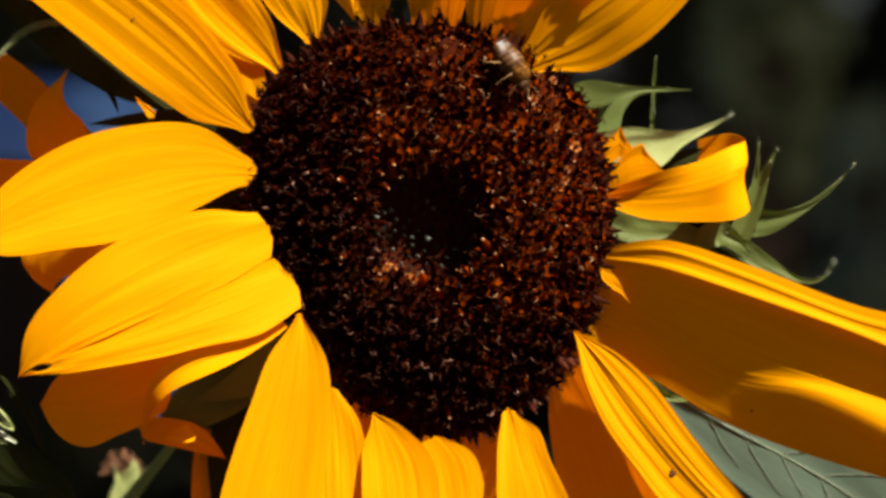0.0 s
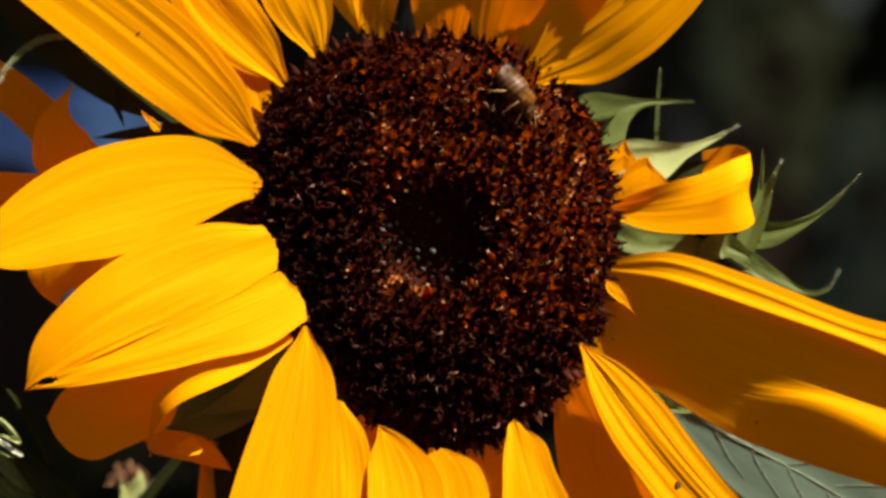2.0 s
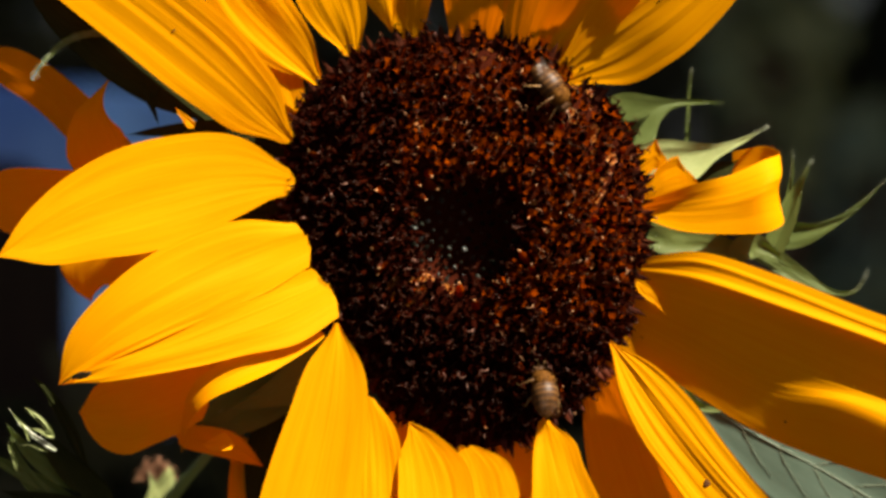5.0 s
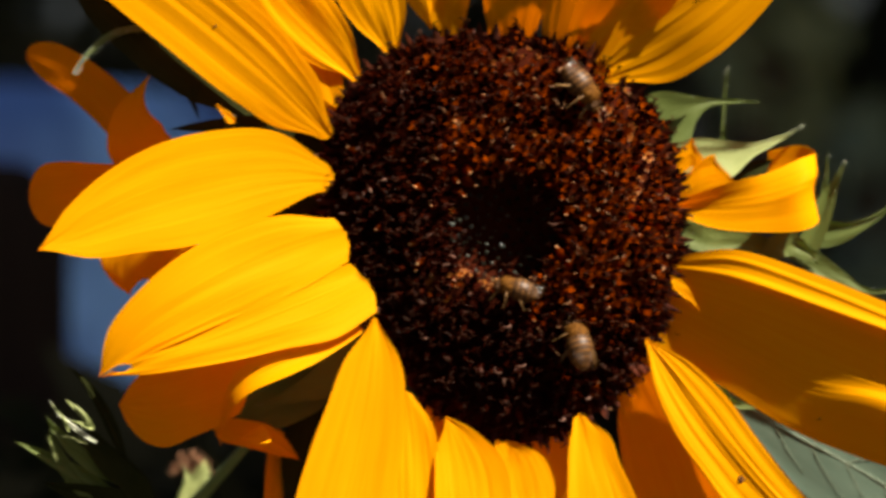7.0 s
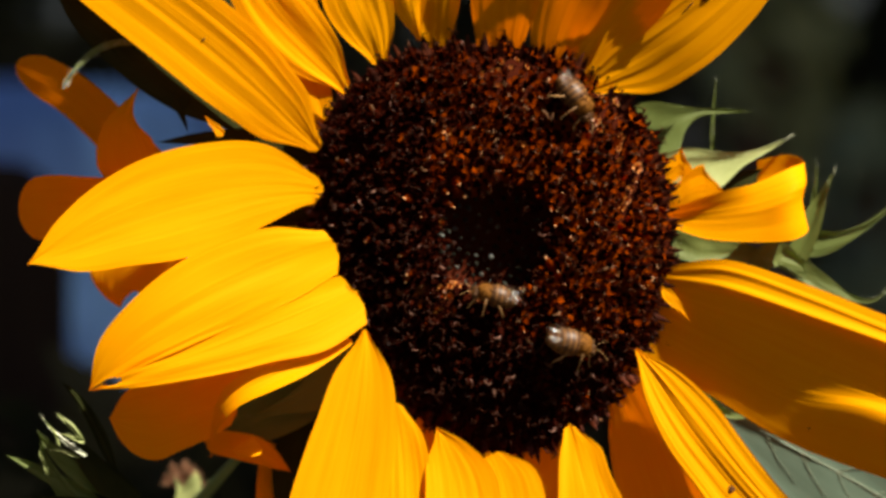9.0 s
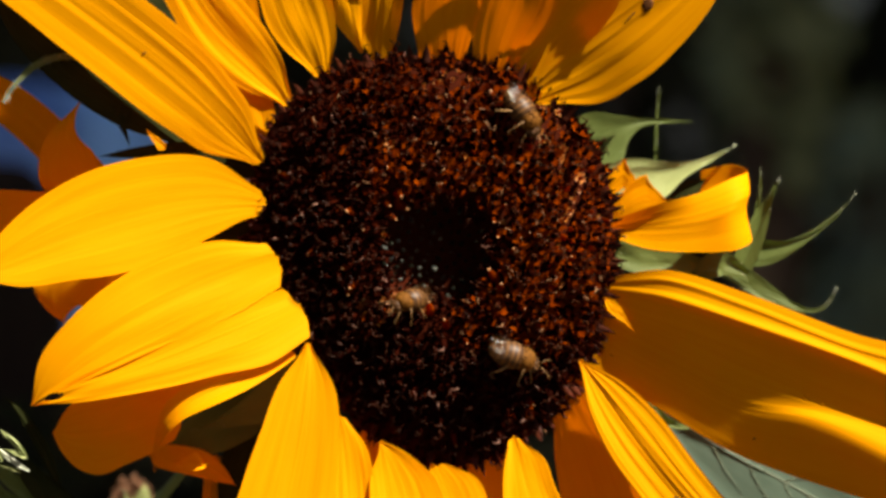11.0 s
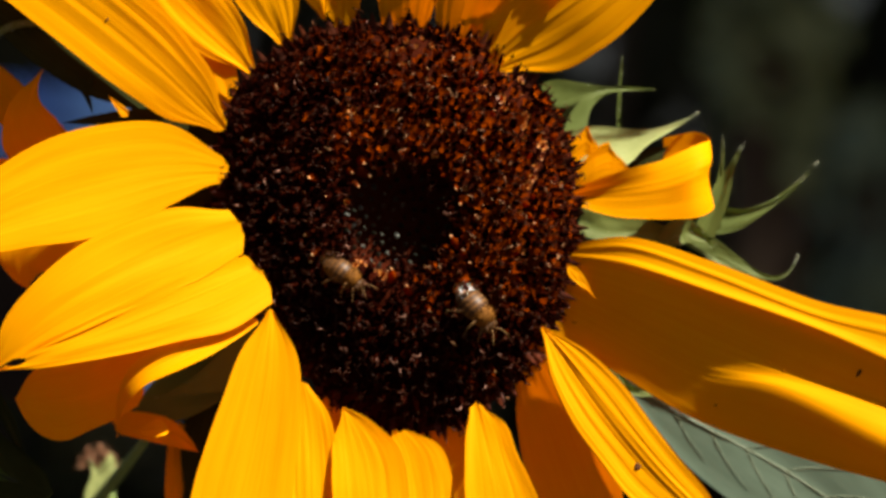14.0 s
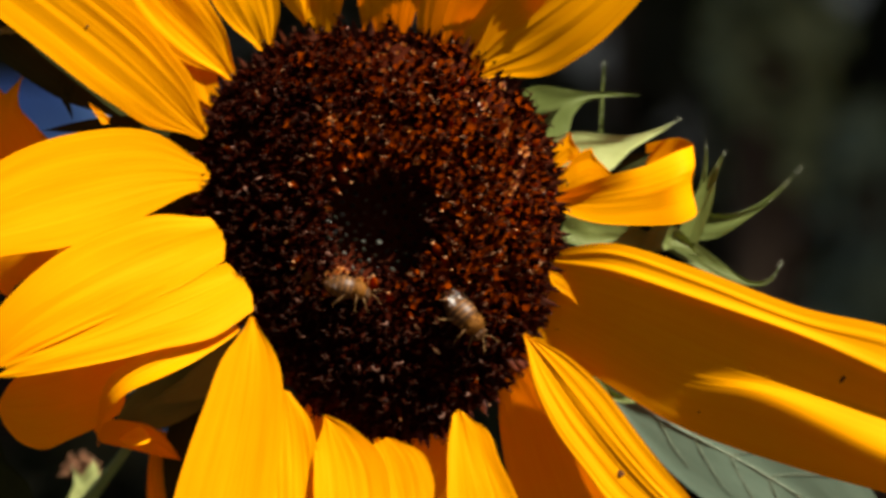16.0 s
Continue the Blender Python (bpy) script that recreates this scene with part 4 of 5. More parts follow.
bract(((68.46, 14, 1.28), (76.24, 12.67, 1.08), (84.3, 12.83, 4.93), (91.72, 10, 14.34)), (4.2, 2.4, 1.2, 0.6, 0.48, 0), (3, 2.88, 1.56, 0.72, 0.48, 0), seed=46, hairs=160)
bract(((63.36, 10, -1.77), (73.26, 11.5, -6.82), (83.48, 11.5, -18.25), (87.35, 10, -6.02)), (2.4, 2.16, 1.56, 0.72, 0.48, 0), (2.4, 2.16, 1.56, 0.72, 0.48, 0), seed=47, hairs=120)
bract(((39.5, 4, 1.22), (46.51, 6, -0.52), (51.73, 8, -0.08), (63.36, 10, -2.38)), (3, 3.36, 3.12, 2.64, 1.68, 0), (3, 3.36, 3.12, 2.64, 1.68, 0), seed=48)
bract(((57.79, 8, -4.2), (61.39, 7.17, 0.84), (63.35, 9.33, -0.46), (69.42, 10, -5.41)), (1.92, 2.64, 2.88, 2.4, 1.44, 0), (1.92, 2.64, 2.88, 2.4, 1.44, 0), seed=49, hairs=120)
bract(((-22.65, 8, -23.55), (-36.38, 9, -31.84), (-41.98, 10, -34.7), (-53.05, 11, -37.56)), (5.4, 5.76, 4.56, 2.64, 1.2, 0), (5.4, 5.76, 4.56, 2.64, 1.2, 0), seed=50)
bract(((-48, -1, 23), (-60, -6.3, 31), (-72, -8, 41), (-94, -10, 60)), (1.5, 3.5, 7.0, 8.5, 8, 5), (2, 4, 6, 6, 6, 4), seed=52, hairs=0, mat=SHADED_GREEN)
bract(((-45.19, -1, 20.38), (-55.81, -5, 24.47), (-62.65, -6.5, 22.71), (-71.96, -6.5, 21.99)), (4.08, 3.12, 2.16, 1.44, 0.84, 0), (4.08, 3.12, 2.16, 1.44, 0.84, 0), seed=54, hairs=0, mat=SHADED_GREEN)
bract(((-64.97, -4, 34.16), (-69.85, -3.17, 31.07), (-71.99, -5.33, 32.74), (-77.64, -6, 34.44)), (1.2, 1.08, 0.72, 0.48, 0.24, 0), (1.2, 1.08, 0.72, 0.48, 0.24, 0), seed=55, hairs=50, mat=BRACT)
bract(((-37.84, 8, 1.09), (-45.69, 9, 1.9), (-51.69, 10, 1.82), (-61.4, 11, 0.76)), (3.6, 3.84, 3.6, 2.88, 1.68, 0), (3.6, 3.84, 3.6, 2.88, 1.68, 0), seed=56, hairs=0, mat=SHADED_GREEN)
bract(((-66.24, -7, 32.4), (-67.86, -7, 28.66), (-65.88, -7, 27.8), (-65.16, -7, 23.88)), (1.68, 1.44, 0.96, 0.6, 0.36, 0), (1.68, 1.44, 0.96, 0.6, 0.36, 0), seed=57, hairs=0, mat=SHADED_GREEN)
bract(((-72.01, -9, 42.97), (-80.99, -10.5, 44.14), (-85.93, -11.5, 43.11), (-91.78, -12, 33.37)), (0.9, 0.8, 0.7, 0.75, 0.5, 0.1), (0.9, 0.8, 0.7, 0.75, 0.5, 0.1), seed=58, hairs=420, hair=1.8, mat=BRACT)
bract(((-28, 15, -28), (-38, 17, -40), (-42, 18, -50), (-46, 19, -64)), (4, 6.5, 7.5, 7, 4, 0), (4, 6.5, 7.5, 7, 4, 0), seed=73, hairs=0, mat=SHADED_GREEN)
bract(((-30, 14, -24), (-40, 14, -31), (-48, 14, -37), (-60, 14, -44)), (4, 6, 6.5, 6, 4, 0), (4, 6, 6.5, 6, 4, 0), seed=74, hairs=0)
bract(((-33, 9, 7), (-44, 10, 8), (-50, 10, 8), (-60, 10, 7)), (3.5, 5, 5, 4.5, 3, 0), (3.5, 5, 5, 4.5, 3, 0), seed=76, hairs=0, mat=SHADED_GREEN)
bract(((-32, 6, 15), (-40, 7, 18), (-46, 7, 20), (-57, 7, 24)), (3.5, 5, 5.5, 4, 2, 0), (3.5, 5, 5.5, 4, 2, 0), seed=77, hairs=0, mat=SHADED_GREEN)
# Wide bract added mostly out of view to shade the petals below it.
bract(((-44, 3, 52), (-56, 2, 62), (-68, 1, 75), (-88, 0, 95)), (6, 14, 17, 15, 9, 0), (4, 9, 12, 12, 7, 0), seed=75, hairs=0, mat=SHADED_GREEN)
# stem, leaf and the side shoot below
part('stem', tube(((0.33, 12, -1.77), (0.89, 30, -23.97), (1.48, 46, -61.93), (2.1, 60, -278.94), (2.73, 64, -1589.98)), (7.2, 6, 5.52, 7.2, 10.8)), STEM, sunflower, 'thick hairy green stem')
leaf_on_stem(((49.46, 22, -33.48), (70.37, 24.67, -48.31), (89.65, 28.83, -50.3), (121.24, 30, -82.79)), (1.8, 10.8, 14.4, 14.4, 9.6, 0), (1.8, 7.2, 11.04, 12, 8.4, 0))
bract(((46.56, 14, -30.36), (49.81, 15, -36.45), (51.6, 16, -36.35), (57.43, 17, -37.15)), (0.84, 0.96, 0.96, 0.84, 0.6, 0), (0.84, 0.96, 0.96, 0.84, 0.6, 0), seed=60, hairs=40)
# the unopened side bud with pale pointed bracts and a dried flower head
bract(((-84.94, -26, -44.32), (-89.18, -26.6, -42.24), (-92.48, -27, -39.36), (-94.83, -26.5, -35.66)), (0.24, 0.48, 0.48, 0.39, 0.22, 0.00), (0.24, 0.48, 0.48, 0.39, 0.22, 0.00), seed=80, mat=HAIR, hairs=0)
bract(((-85.58, -26, -41.47), (-87.16, -26.6, -39.08), (-89.14, -27, -37.08), (-91.50, -26.5, -35.49)), (0.34, 0.69, 0.69, 0.55, 0.31, 0.00), (0.34, 0.69, 0.69, 0.55, 0.31, 0.00), seed=81, mat=PALE_BRACT, hairs=0)
bract(((-90.68, -27, -42.38), (-90.95, -27.6, -40.44), (-92.17, -28, -38.44), (-94.35, -27.5, -36.37)), (0.20, 0.39, 0.39, 0.31, 0.18, 0.00), (0.20, 0.39, 0.39, 0.31, 0.18, 0.00), seed=82, mat=PALE_BRACT, hairs=0)
bract(((-85.46, -26.5, -41.71), (-86.86, -27.1, -40.90), (-88.65, -27.5, -40.17), (-90.85, -27, -39.53)), (0.20, 0.39, 0.39, 0.31, 0.18, 0.00), (0.20, 0.39, 0.39, 0.31, 0.18, 0.00), seed=83, mat=PALE_BRACT, hairs=0)
bract(((-93.09, -26, -48.49), (-93.75, -26.6, -46.84), (-94.42, -27, -44.86), (-95.09, -26.5, -42.57)), (0.21, 0.41, 0.41, 0.33, 0.19, 0.00), (0.21, 0.41, 0.41, 0.33, 0.19, 0.00), seed=84, mat=PALE_BRACT, hairs=0)
bract(((-86.84, -25.5, -44.83), (-88.96, -26.1, -43.47), (-90.99, -26.5, -42.98), (-92.93, -26, -43.37)), (0.17, 0.34, 0.34, 0.28, 0.16, 0.00), (0.17, 0.34, 0.34, 0.28, 0.16, 0.00), seed=85, mat=PALE_BRACT, hairs=0)
bract(((-80.11, -9, -48.77), (-83.8, -9.6, -38.43), (-87.82, -10, -31.9), (-92.19, -9.5, -29.19)), (0.63, 1.26, 1.26, 1.01, 0.57, 0.00), (0.63, 1.26, 1.26, 1.01, 0.57, 0.00), seed=86, mat=SHADED_GREEN, hairs=0)
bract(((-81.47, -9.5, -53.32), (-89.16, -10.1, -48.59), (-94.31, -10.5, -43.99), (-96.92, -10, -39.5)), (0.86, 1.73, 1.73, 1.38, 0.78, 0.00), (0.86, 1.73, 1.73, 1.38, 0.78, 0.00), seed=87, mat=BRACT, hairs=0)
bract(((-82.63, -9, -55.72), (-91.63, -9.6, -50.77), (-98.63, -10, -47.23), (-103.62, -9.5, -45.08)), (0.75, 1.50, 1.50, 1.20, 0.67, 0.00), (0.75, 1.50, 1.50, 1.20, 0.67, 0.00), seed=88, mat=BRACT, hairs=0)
bract(((-78.83, -10, -54.47), (-84.41, -10.6, -48.12), (-88.05, -11, -43.5), (-89.76, -10.5, -40.59)), (1.26, 2.53, 2.53, 2.02, 1.14, 0.00), (1.26, 2.53, 2.53, 2.02, 1.14, 0.00), seed=89, mat=SHADED_GREEN, hairs=0)
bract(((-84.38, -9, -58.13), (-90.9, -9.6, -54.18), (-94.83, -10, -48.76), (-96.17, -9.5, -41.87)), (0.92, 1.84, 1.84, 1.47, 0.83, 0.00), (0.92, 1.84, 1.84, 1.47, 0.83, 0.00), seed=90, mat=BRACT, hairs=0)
bract(((-74.26, -9, -57.97), (-78.86, -9.6, -53.04), (-82.34, -10, -48.57), (-84.7, -9.5, -44.56)), (1.38, 2.76, 2.76, 2.21, 1.24, 0.00), (1.38, 2.76, 2.76, 2.21, 1.24, 0.00), seed=91, mat=SHADED_GREEN, hairs=0)
bract(((-75.43, -9, -59.18), (-82.19, -9.6, -58.09), (-89.76, -10, -56.22), (-98.14, -9.5, -53.57)), (1.50, 2.99, 2.99, 2.39, 1.35, 0.00), (1.50, 2.99, 2.99, 2.39, 1.35, 0.00), seed=92, mat=SHADED_GREEN, hairs=0)
part('bud_stem', tube(((-55.28, 24, -46.56), (-63.69, 60, -55.91), (-71.76, 85, -65.16), (-78.41, 88, -78.71)), (1.08, 1.32, 1.68, 2.16)), STEM, sunflower)
bract(((-71.1, 85, -65.15), (-70.69, 85, -58.97), (-66.85, 85, -55.71), (-67.98, 85, -52.53)), (2.64, 2.88, 2.64, 1.92, 1.2, 0), (2.64, 2.88, 2.64, 1.92, 1.2, 0), seed=71, hairs=60, mat=PALE_BRACT)
bract(((-73.09, 85, -65.18), (-72.08, 85, -60.42), (-69.43, 85, -58.62), (-72.99, 85, -53.93)), (1.2, 1.68, 1.68, 1.2, 0.72, 0), (1.2, 1.68, 1.68, 1.2, 0.72, 0), seed=72, hairs=40, mat=PALE_BRACT)
dried_head((-71.4, 95, -56.8))

# ---- bees ----
def bee_materials():
    m, t, n, b = material("bee_abdomen", 0.5, 0.2)
    co = n.new("ShaderNodeTexCoord")
    sep = n.new("ShaderNodeSeparateXYZ")
    link(t, co.outputs["Object"], sep.inputs[0])
    sine = n.new("ShaderNodeMath")
    sine.operation = 'MULTIPLY'
    sine.inputs[1].default_value = 5000.0
    link(t, sep.outputs[0], sine.inputs[0])
    wave = n.new("ShaderNodeMath")
    wave.operation = 'SINE'
    link(t, sine.outputs[0], wave.inputs[0])
    col = ramp(t, wave.outputs[0], [(0.12, (0.038, 0.015, 0.0035)), (0.4, (0.085, 0.036, 0.0072))])
    link(t, col, b.inputs["Base Color"])
    fuzzy = speckled("bee_fuzz", [(0.0, (0.035, 0.012, 0.0015)), (1.0, (0.115, 0.045, 0.006))], 0.7, 0.05)
    dark = speckled("bee_dark", [(0.0, (0.035, 0.016, 0.006)), (1.0, (0.07, 0.032, 0.012))], 0.5, 0.1)
    leg = speckled("bee_leg", [(0.0, (0.09, 0.043, 0.013)), (1.0, (0.21, 0.115, 0.042))], 0.45, 0.12)
    w, t, n, b = material("bee_wing", 0.15, 0.8)
    b.inputs["Base Color"].default_value = (0.06, 0.025, 0.006, 1)
    f = tex(t, 900.0, 3, (0.5, 3, 1))
    bump(t, b, f, 0.5, 0.0004)
    clear = n.new("ShaderNodeBsdfTransparent")
    mx = n.new("ShaderNodeMixShader")
    mx.inputs[0].default_value = 0.11
    link(t, clear.outputs[0], mx.inputs[1])
    link(t, b.outputs[0], mx.inputs[2])
    link(t, mx.outputs[0], n["Material Output"].inputs[0])
    return m, fuzzy, dark, leg, w


ABDOMEN, FUZZ, BEE_DARK, BEE_LEG, WING = bee_materials()


def tufts(bm, rnd, centre, size, count, length, mat=0):
    for _ in range(count):
        o = Vector((rnd.gauss(0, 1), rnd.gauss(0, 1), rnd.gauss(0, 1))).normalized()
        p = Vector(centre) + Vector((o.x * size[0], o.y * size[1], o.z * size[2]))
        o = (o + Vector((-0.5, 0, 0.1)) + Vector((rnd.uniform(-1, 1), rnd.uniform(-1, 1), rnd.uniform(-1, 1))) * 0.4).normalized()
        s = o.orthogonal().normalized() * 0.06 * MM
        f = bm.faces.new([bm.verts.new(q) for q in (p - s, p + s, p + o * length * rnd.uniform(0.6, 1.2))])
        f.material_index = mat


def make_bee(seed, label, spread=14, unit=0.00100):
    """A worker bee, 13 mm long, head along x, back along z, standing at the origin on its feet."""
    rnd = random.Random(seed)
    bee = tagged(new("bee"), label, "bee", "bees on the flower")
    # abdomen: ringed and tapering to the tail
    bm = bmesh.new()
    rings = []
    for i in range(19):
        u = i / 18
        x = 0.6 - 7.2 * u
        r = 3.05 * (math.sin(math.pi * (0.22 + 0.76 * u ** 0.9)) ** 0.6) * (1 + 0.012 * math.sin(u * 6 * 2 * math.pi))
        z = 3.1 - 0.9 * u * u
        rings.append([bm.verts.new(Vector((x, r * math.cos(a), z + r * 0.92 * math.sin(a))) * unit) for a in (k * 2 * math.pi / 20 for k in range(20))])
    for a, b in zip(rings, rings[1:]):
        for k in range(20):
            bm.faces.new((a[k], a[(k + 1) % 20], b[(k + 1) % 20], b[k]))
    bm.faces.new(rings[0][::-1])
    bm.faces.new(rings[-1])
    bmesh.ops.recalc_face_normals(bm, faces=bm.faces)
    ab = part("abdomen", bm, [ABDOMEN, FUZZ], bee, "amber and dark brown banded abdomen")
    bm = bmesh.new()
    tufts(bm, rnd, Vector((-3.2, 0, 3.0)) * unit, (3.2 * unit, 2.3 * unit, 2.1 * unit), 160, 0.6 * unit)
    part("abdomen_hair", bm, FUZZ, ab, smooth=False)
    bm = bmesh.new()
    ball(bm, Vector((1.3, 0, 3.3)) * unit, (2.6 * unit, 2.6 * unit, 2.3 * unit), None, 12, 18, 0, 0.08)
    th = part("thorax", bm, FUZZ, bee, "furry light brown thorax")
    bm = bmesh.new()
    tufts(bm, rnd, Vector((1.3, 0, 3.3)) * unit, (2.5 * unit, 2.5 * unit, 2.2 * unit), 620, 0.7 * unit)
    part("thorax_hair", bm, FUZZ, th, smooth=False)
    bm = bmesh.new()
    ball(bm, Vector((3.7, 0, 2.5)) * unit, (1.25 * unit, 1.85 * unit, 1.6 * unit), None, 10, 14, 0, 0.05)
    head = part("head", bm, BEE_DARK, bee)
    bm = bmesh.new()
    tufts(bm, rnd, Vector((3.7, 0, 2.6)) * unit, (1.2 * unit, 1.6 * unit, 1.5 * unit), 220, 0.6 * unit)
    part("head_hair", bm, FUZZ, head, smooth=False)
    for s in (-1, 1):
        bm = bmesh.new()
        ball(bm, Vector((4.1, s * 1.4, 2.7)) * unit, (0.62 * unit, 0.5 * unit, 1.0 * unit), None, 8, 10)
        part("eye", bm, BEE_DARK, head, "glossy black eye")
        bm = bmesh.new()
        add_tube(bm, [Vector(p) * unit for p in ((4.9, s * 0.4, 3.2), (5.6, s * 0.9, 3.7), (6.5, s * 1.6, 3.6), (7.5, s * 2.2, 3.1), (8.0, s * 2.4, 2.8))], [0.10 * unit, 0.09 * unit, 0.085 * unit, 0.08 * unit, 0.06 * unit], 5)
        part("antenna", bm, BEE_LEG, head, "thin bent antenna")
        for k, (x, fx, fy, up) in enumerate(((2.6, 4.6, 2.9, 2.8), (1.3, 1.4, 4.3, 3.7), (0.1, -4.0, 3.9, 3.6))):
            fx += rnd.uniform(-0.6, 0.6)
            fy += rnd.uniform(-0.4, 0.4)
            bm = bmesh.new()
            pts = [(x, s * 0.9, 2.3), (x + (fx - x) * 0.35, s * fy * 0.62, up), (x + (fx - x) * 0.75, s * fy * 0.92, 1.4), (fx, s * fy, 0.15), (fx + 0.5, s * (fy + 0.5), 0.0)]
            rr = (0.2, 0.21, 0.15 + (0.1 if k == 2 else 0), 0.1, 0.06)
            add_tube(bm, [Vector(p) * unit for p in pts], [q * unit for q in rr], 6)
            part("leg", bm, BEE_LEG, bee)
        for k, (ln, wd, ang) in enumerate(((8.6, 1.5, spread), (6.0, 1.2, spread + 5))):
            a = radians(180 - ang * s)
            d = Vector((math.cos(a), math.sin(a), -0.06 - 0.04 * k)).normalized()
            sd = Vector((-d.y, d.x, 0)) * s
            root = Vector((1.0 - 0.9 * k, s * 0.75, 5.3 - 0.3 * k))
            bm = bmesh.new()
            rows = []
            for i in range(11):
                u = i / 10
                w = wd * (0.18 + 0.82 * math.sin(math.pi * min(1, u * 0.62 + 0.05)) ** 1.1) * (1 if u < 0.85 else math.sqrt(max(0.02, 1 - ((u - 0.85) / 0.15) ** 2)))
                c = root + d * ln * u
                rows.append([bm.verts.new((c + sd * w * v + Vector((0, 0, 0.12 * math.sin(v * 4 + i) - 0.55 * v * v))) * unit) for v in (-1.1, -0.5, 0.1, 0.7, 1.3)])
            for p, q in zip(rows, rows[1:]):
                for j in range(4):
                    bm.faces.new((p[j], p[j + 1], q[j + 1], q[j]))
            wing = part("wing", bm, WING, bee, "clear veined wing")
            bm = bmesh.new()
            for v in (-1.05, -0.2, 0.6):
                add_tube(bm, [(root + d * ln * u * 0.95 + sd * wd * v * (0.3 + 0.7 * u) + Vector((0, 0, 0.12))) * unit for u in (0, 0.4, 0.75, 1)], [0.06 * unit, 0.045 * unit, 0.03 * unit, 0.02 * unit], 4)
            part("wing_vein", bm, BEE_DARK, wing)
    return bee


bee_top = make_bee(1, "brown bee feeding at the disc's edge, later flying off", 1)
bee_low = make_bee(2, "amber bee that lands and crawls over the disc", 2)
bee_mid = make_bee(3, "pale brown bee feeding beside the disc's heart", 3, 0.00087)


def on_disc(sway, rows, tip=(0.3, 0.75)):
    """Poses of a bee from rows of (seconds, x, z, heading clockwise from the right[, height over the disc]),
    in millimetres on the flower; the flower's sway carries the bee while it stands on it. tip: how far its
    back leans, to the right and up."""
    made = []
    times = [a for a, _ in sway]
    full = []
    for k, row in enumerate(rows):
        full.append(row)
        if k + 1 < len(rows):
            after = rows[k + 1]
            for t in times:
                if row[0] + 0.04 < t < after[0] - 0.04:
                    f = (t - row[0]) / (after[0] - row[0])
                    high = [a[4] if len(a) > 4 else 0 for a in (row, after)]
                    full.append((t, *[a + (c - a) * f for a, c in zip(row[1:4], after[1:4])], high[0] + (high[1] - high[0]) * f))
    for t, x, z, heading, *high in full:
        i = max(k for k, a in enumerate(times) if a <= t + 1e-6)
        j = min(i + 1, len(sway) - 1)
        f = 0 if j == i else (t - times[i]) / (times[j] - times[i])
        base = sway[i][1].lerp(sway[j][1], f)
        a = radians(heading)
        ahead = Vector((math.cos(a), 0, -math.sin(a)))
        if high and high[0] > 20:
            n, y = Vector((0, -0.5, 0.86)), -high[0] * 0.5
        else:
            n = sum((disc_normal(x + dx, z + dz) for dx in (-4, 0, 4) for dz in (-4, 0, 4)), Vector()).normalized()
            surface = max(disc_at(x + dx, z + dz) for dx in (-3, 0, 3) for dz in (-3, 0, 3))
            y = -surface - 0.9 - (high[0] if high else 0)
        n = (n + Vector((tip[0], 0, tip[1]))).normalized()
        ahead = (ahead - n * ahead.dot(n)).normalized()
        turn = Matrix((ahead, n.cross(ahead), n)).transposed().to_4x4()
        made.append((t, base @ Matrix.Translation(Vector((x - 3 * tip[0], y, z - 3 * tip[1])) * MM) @ turn))
    return made



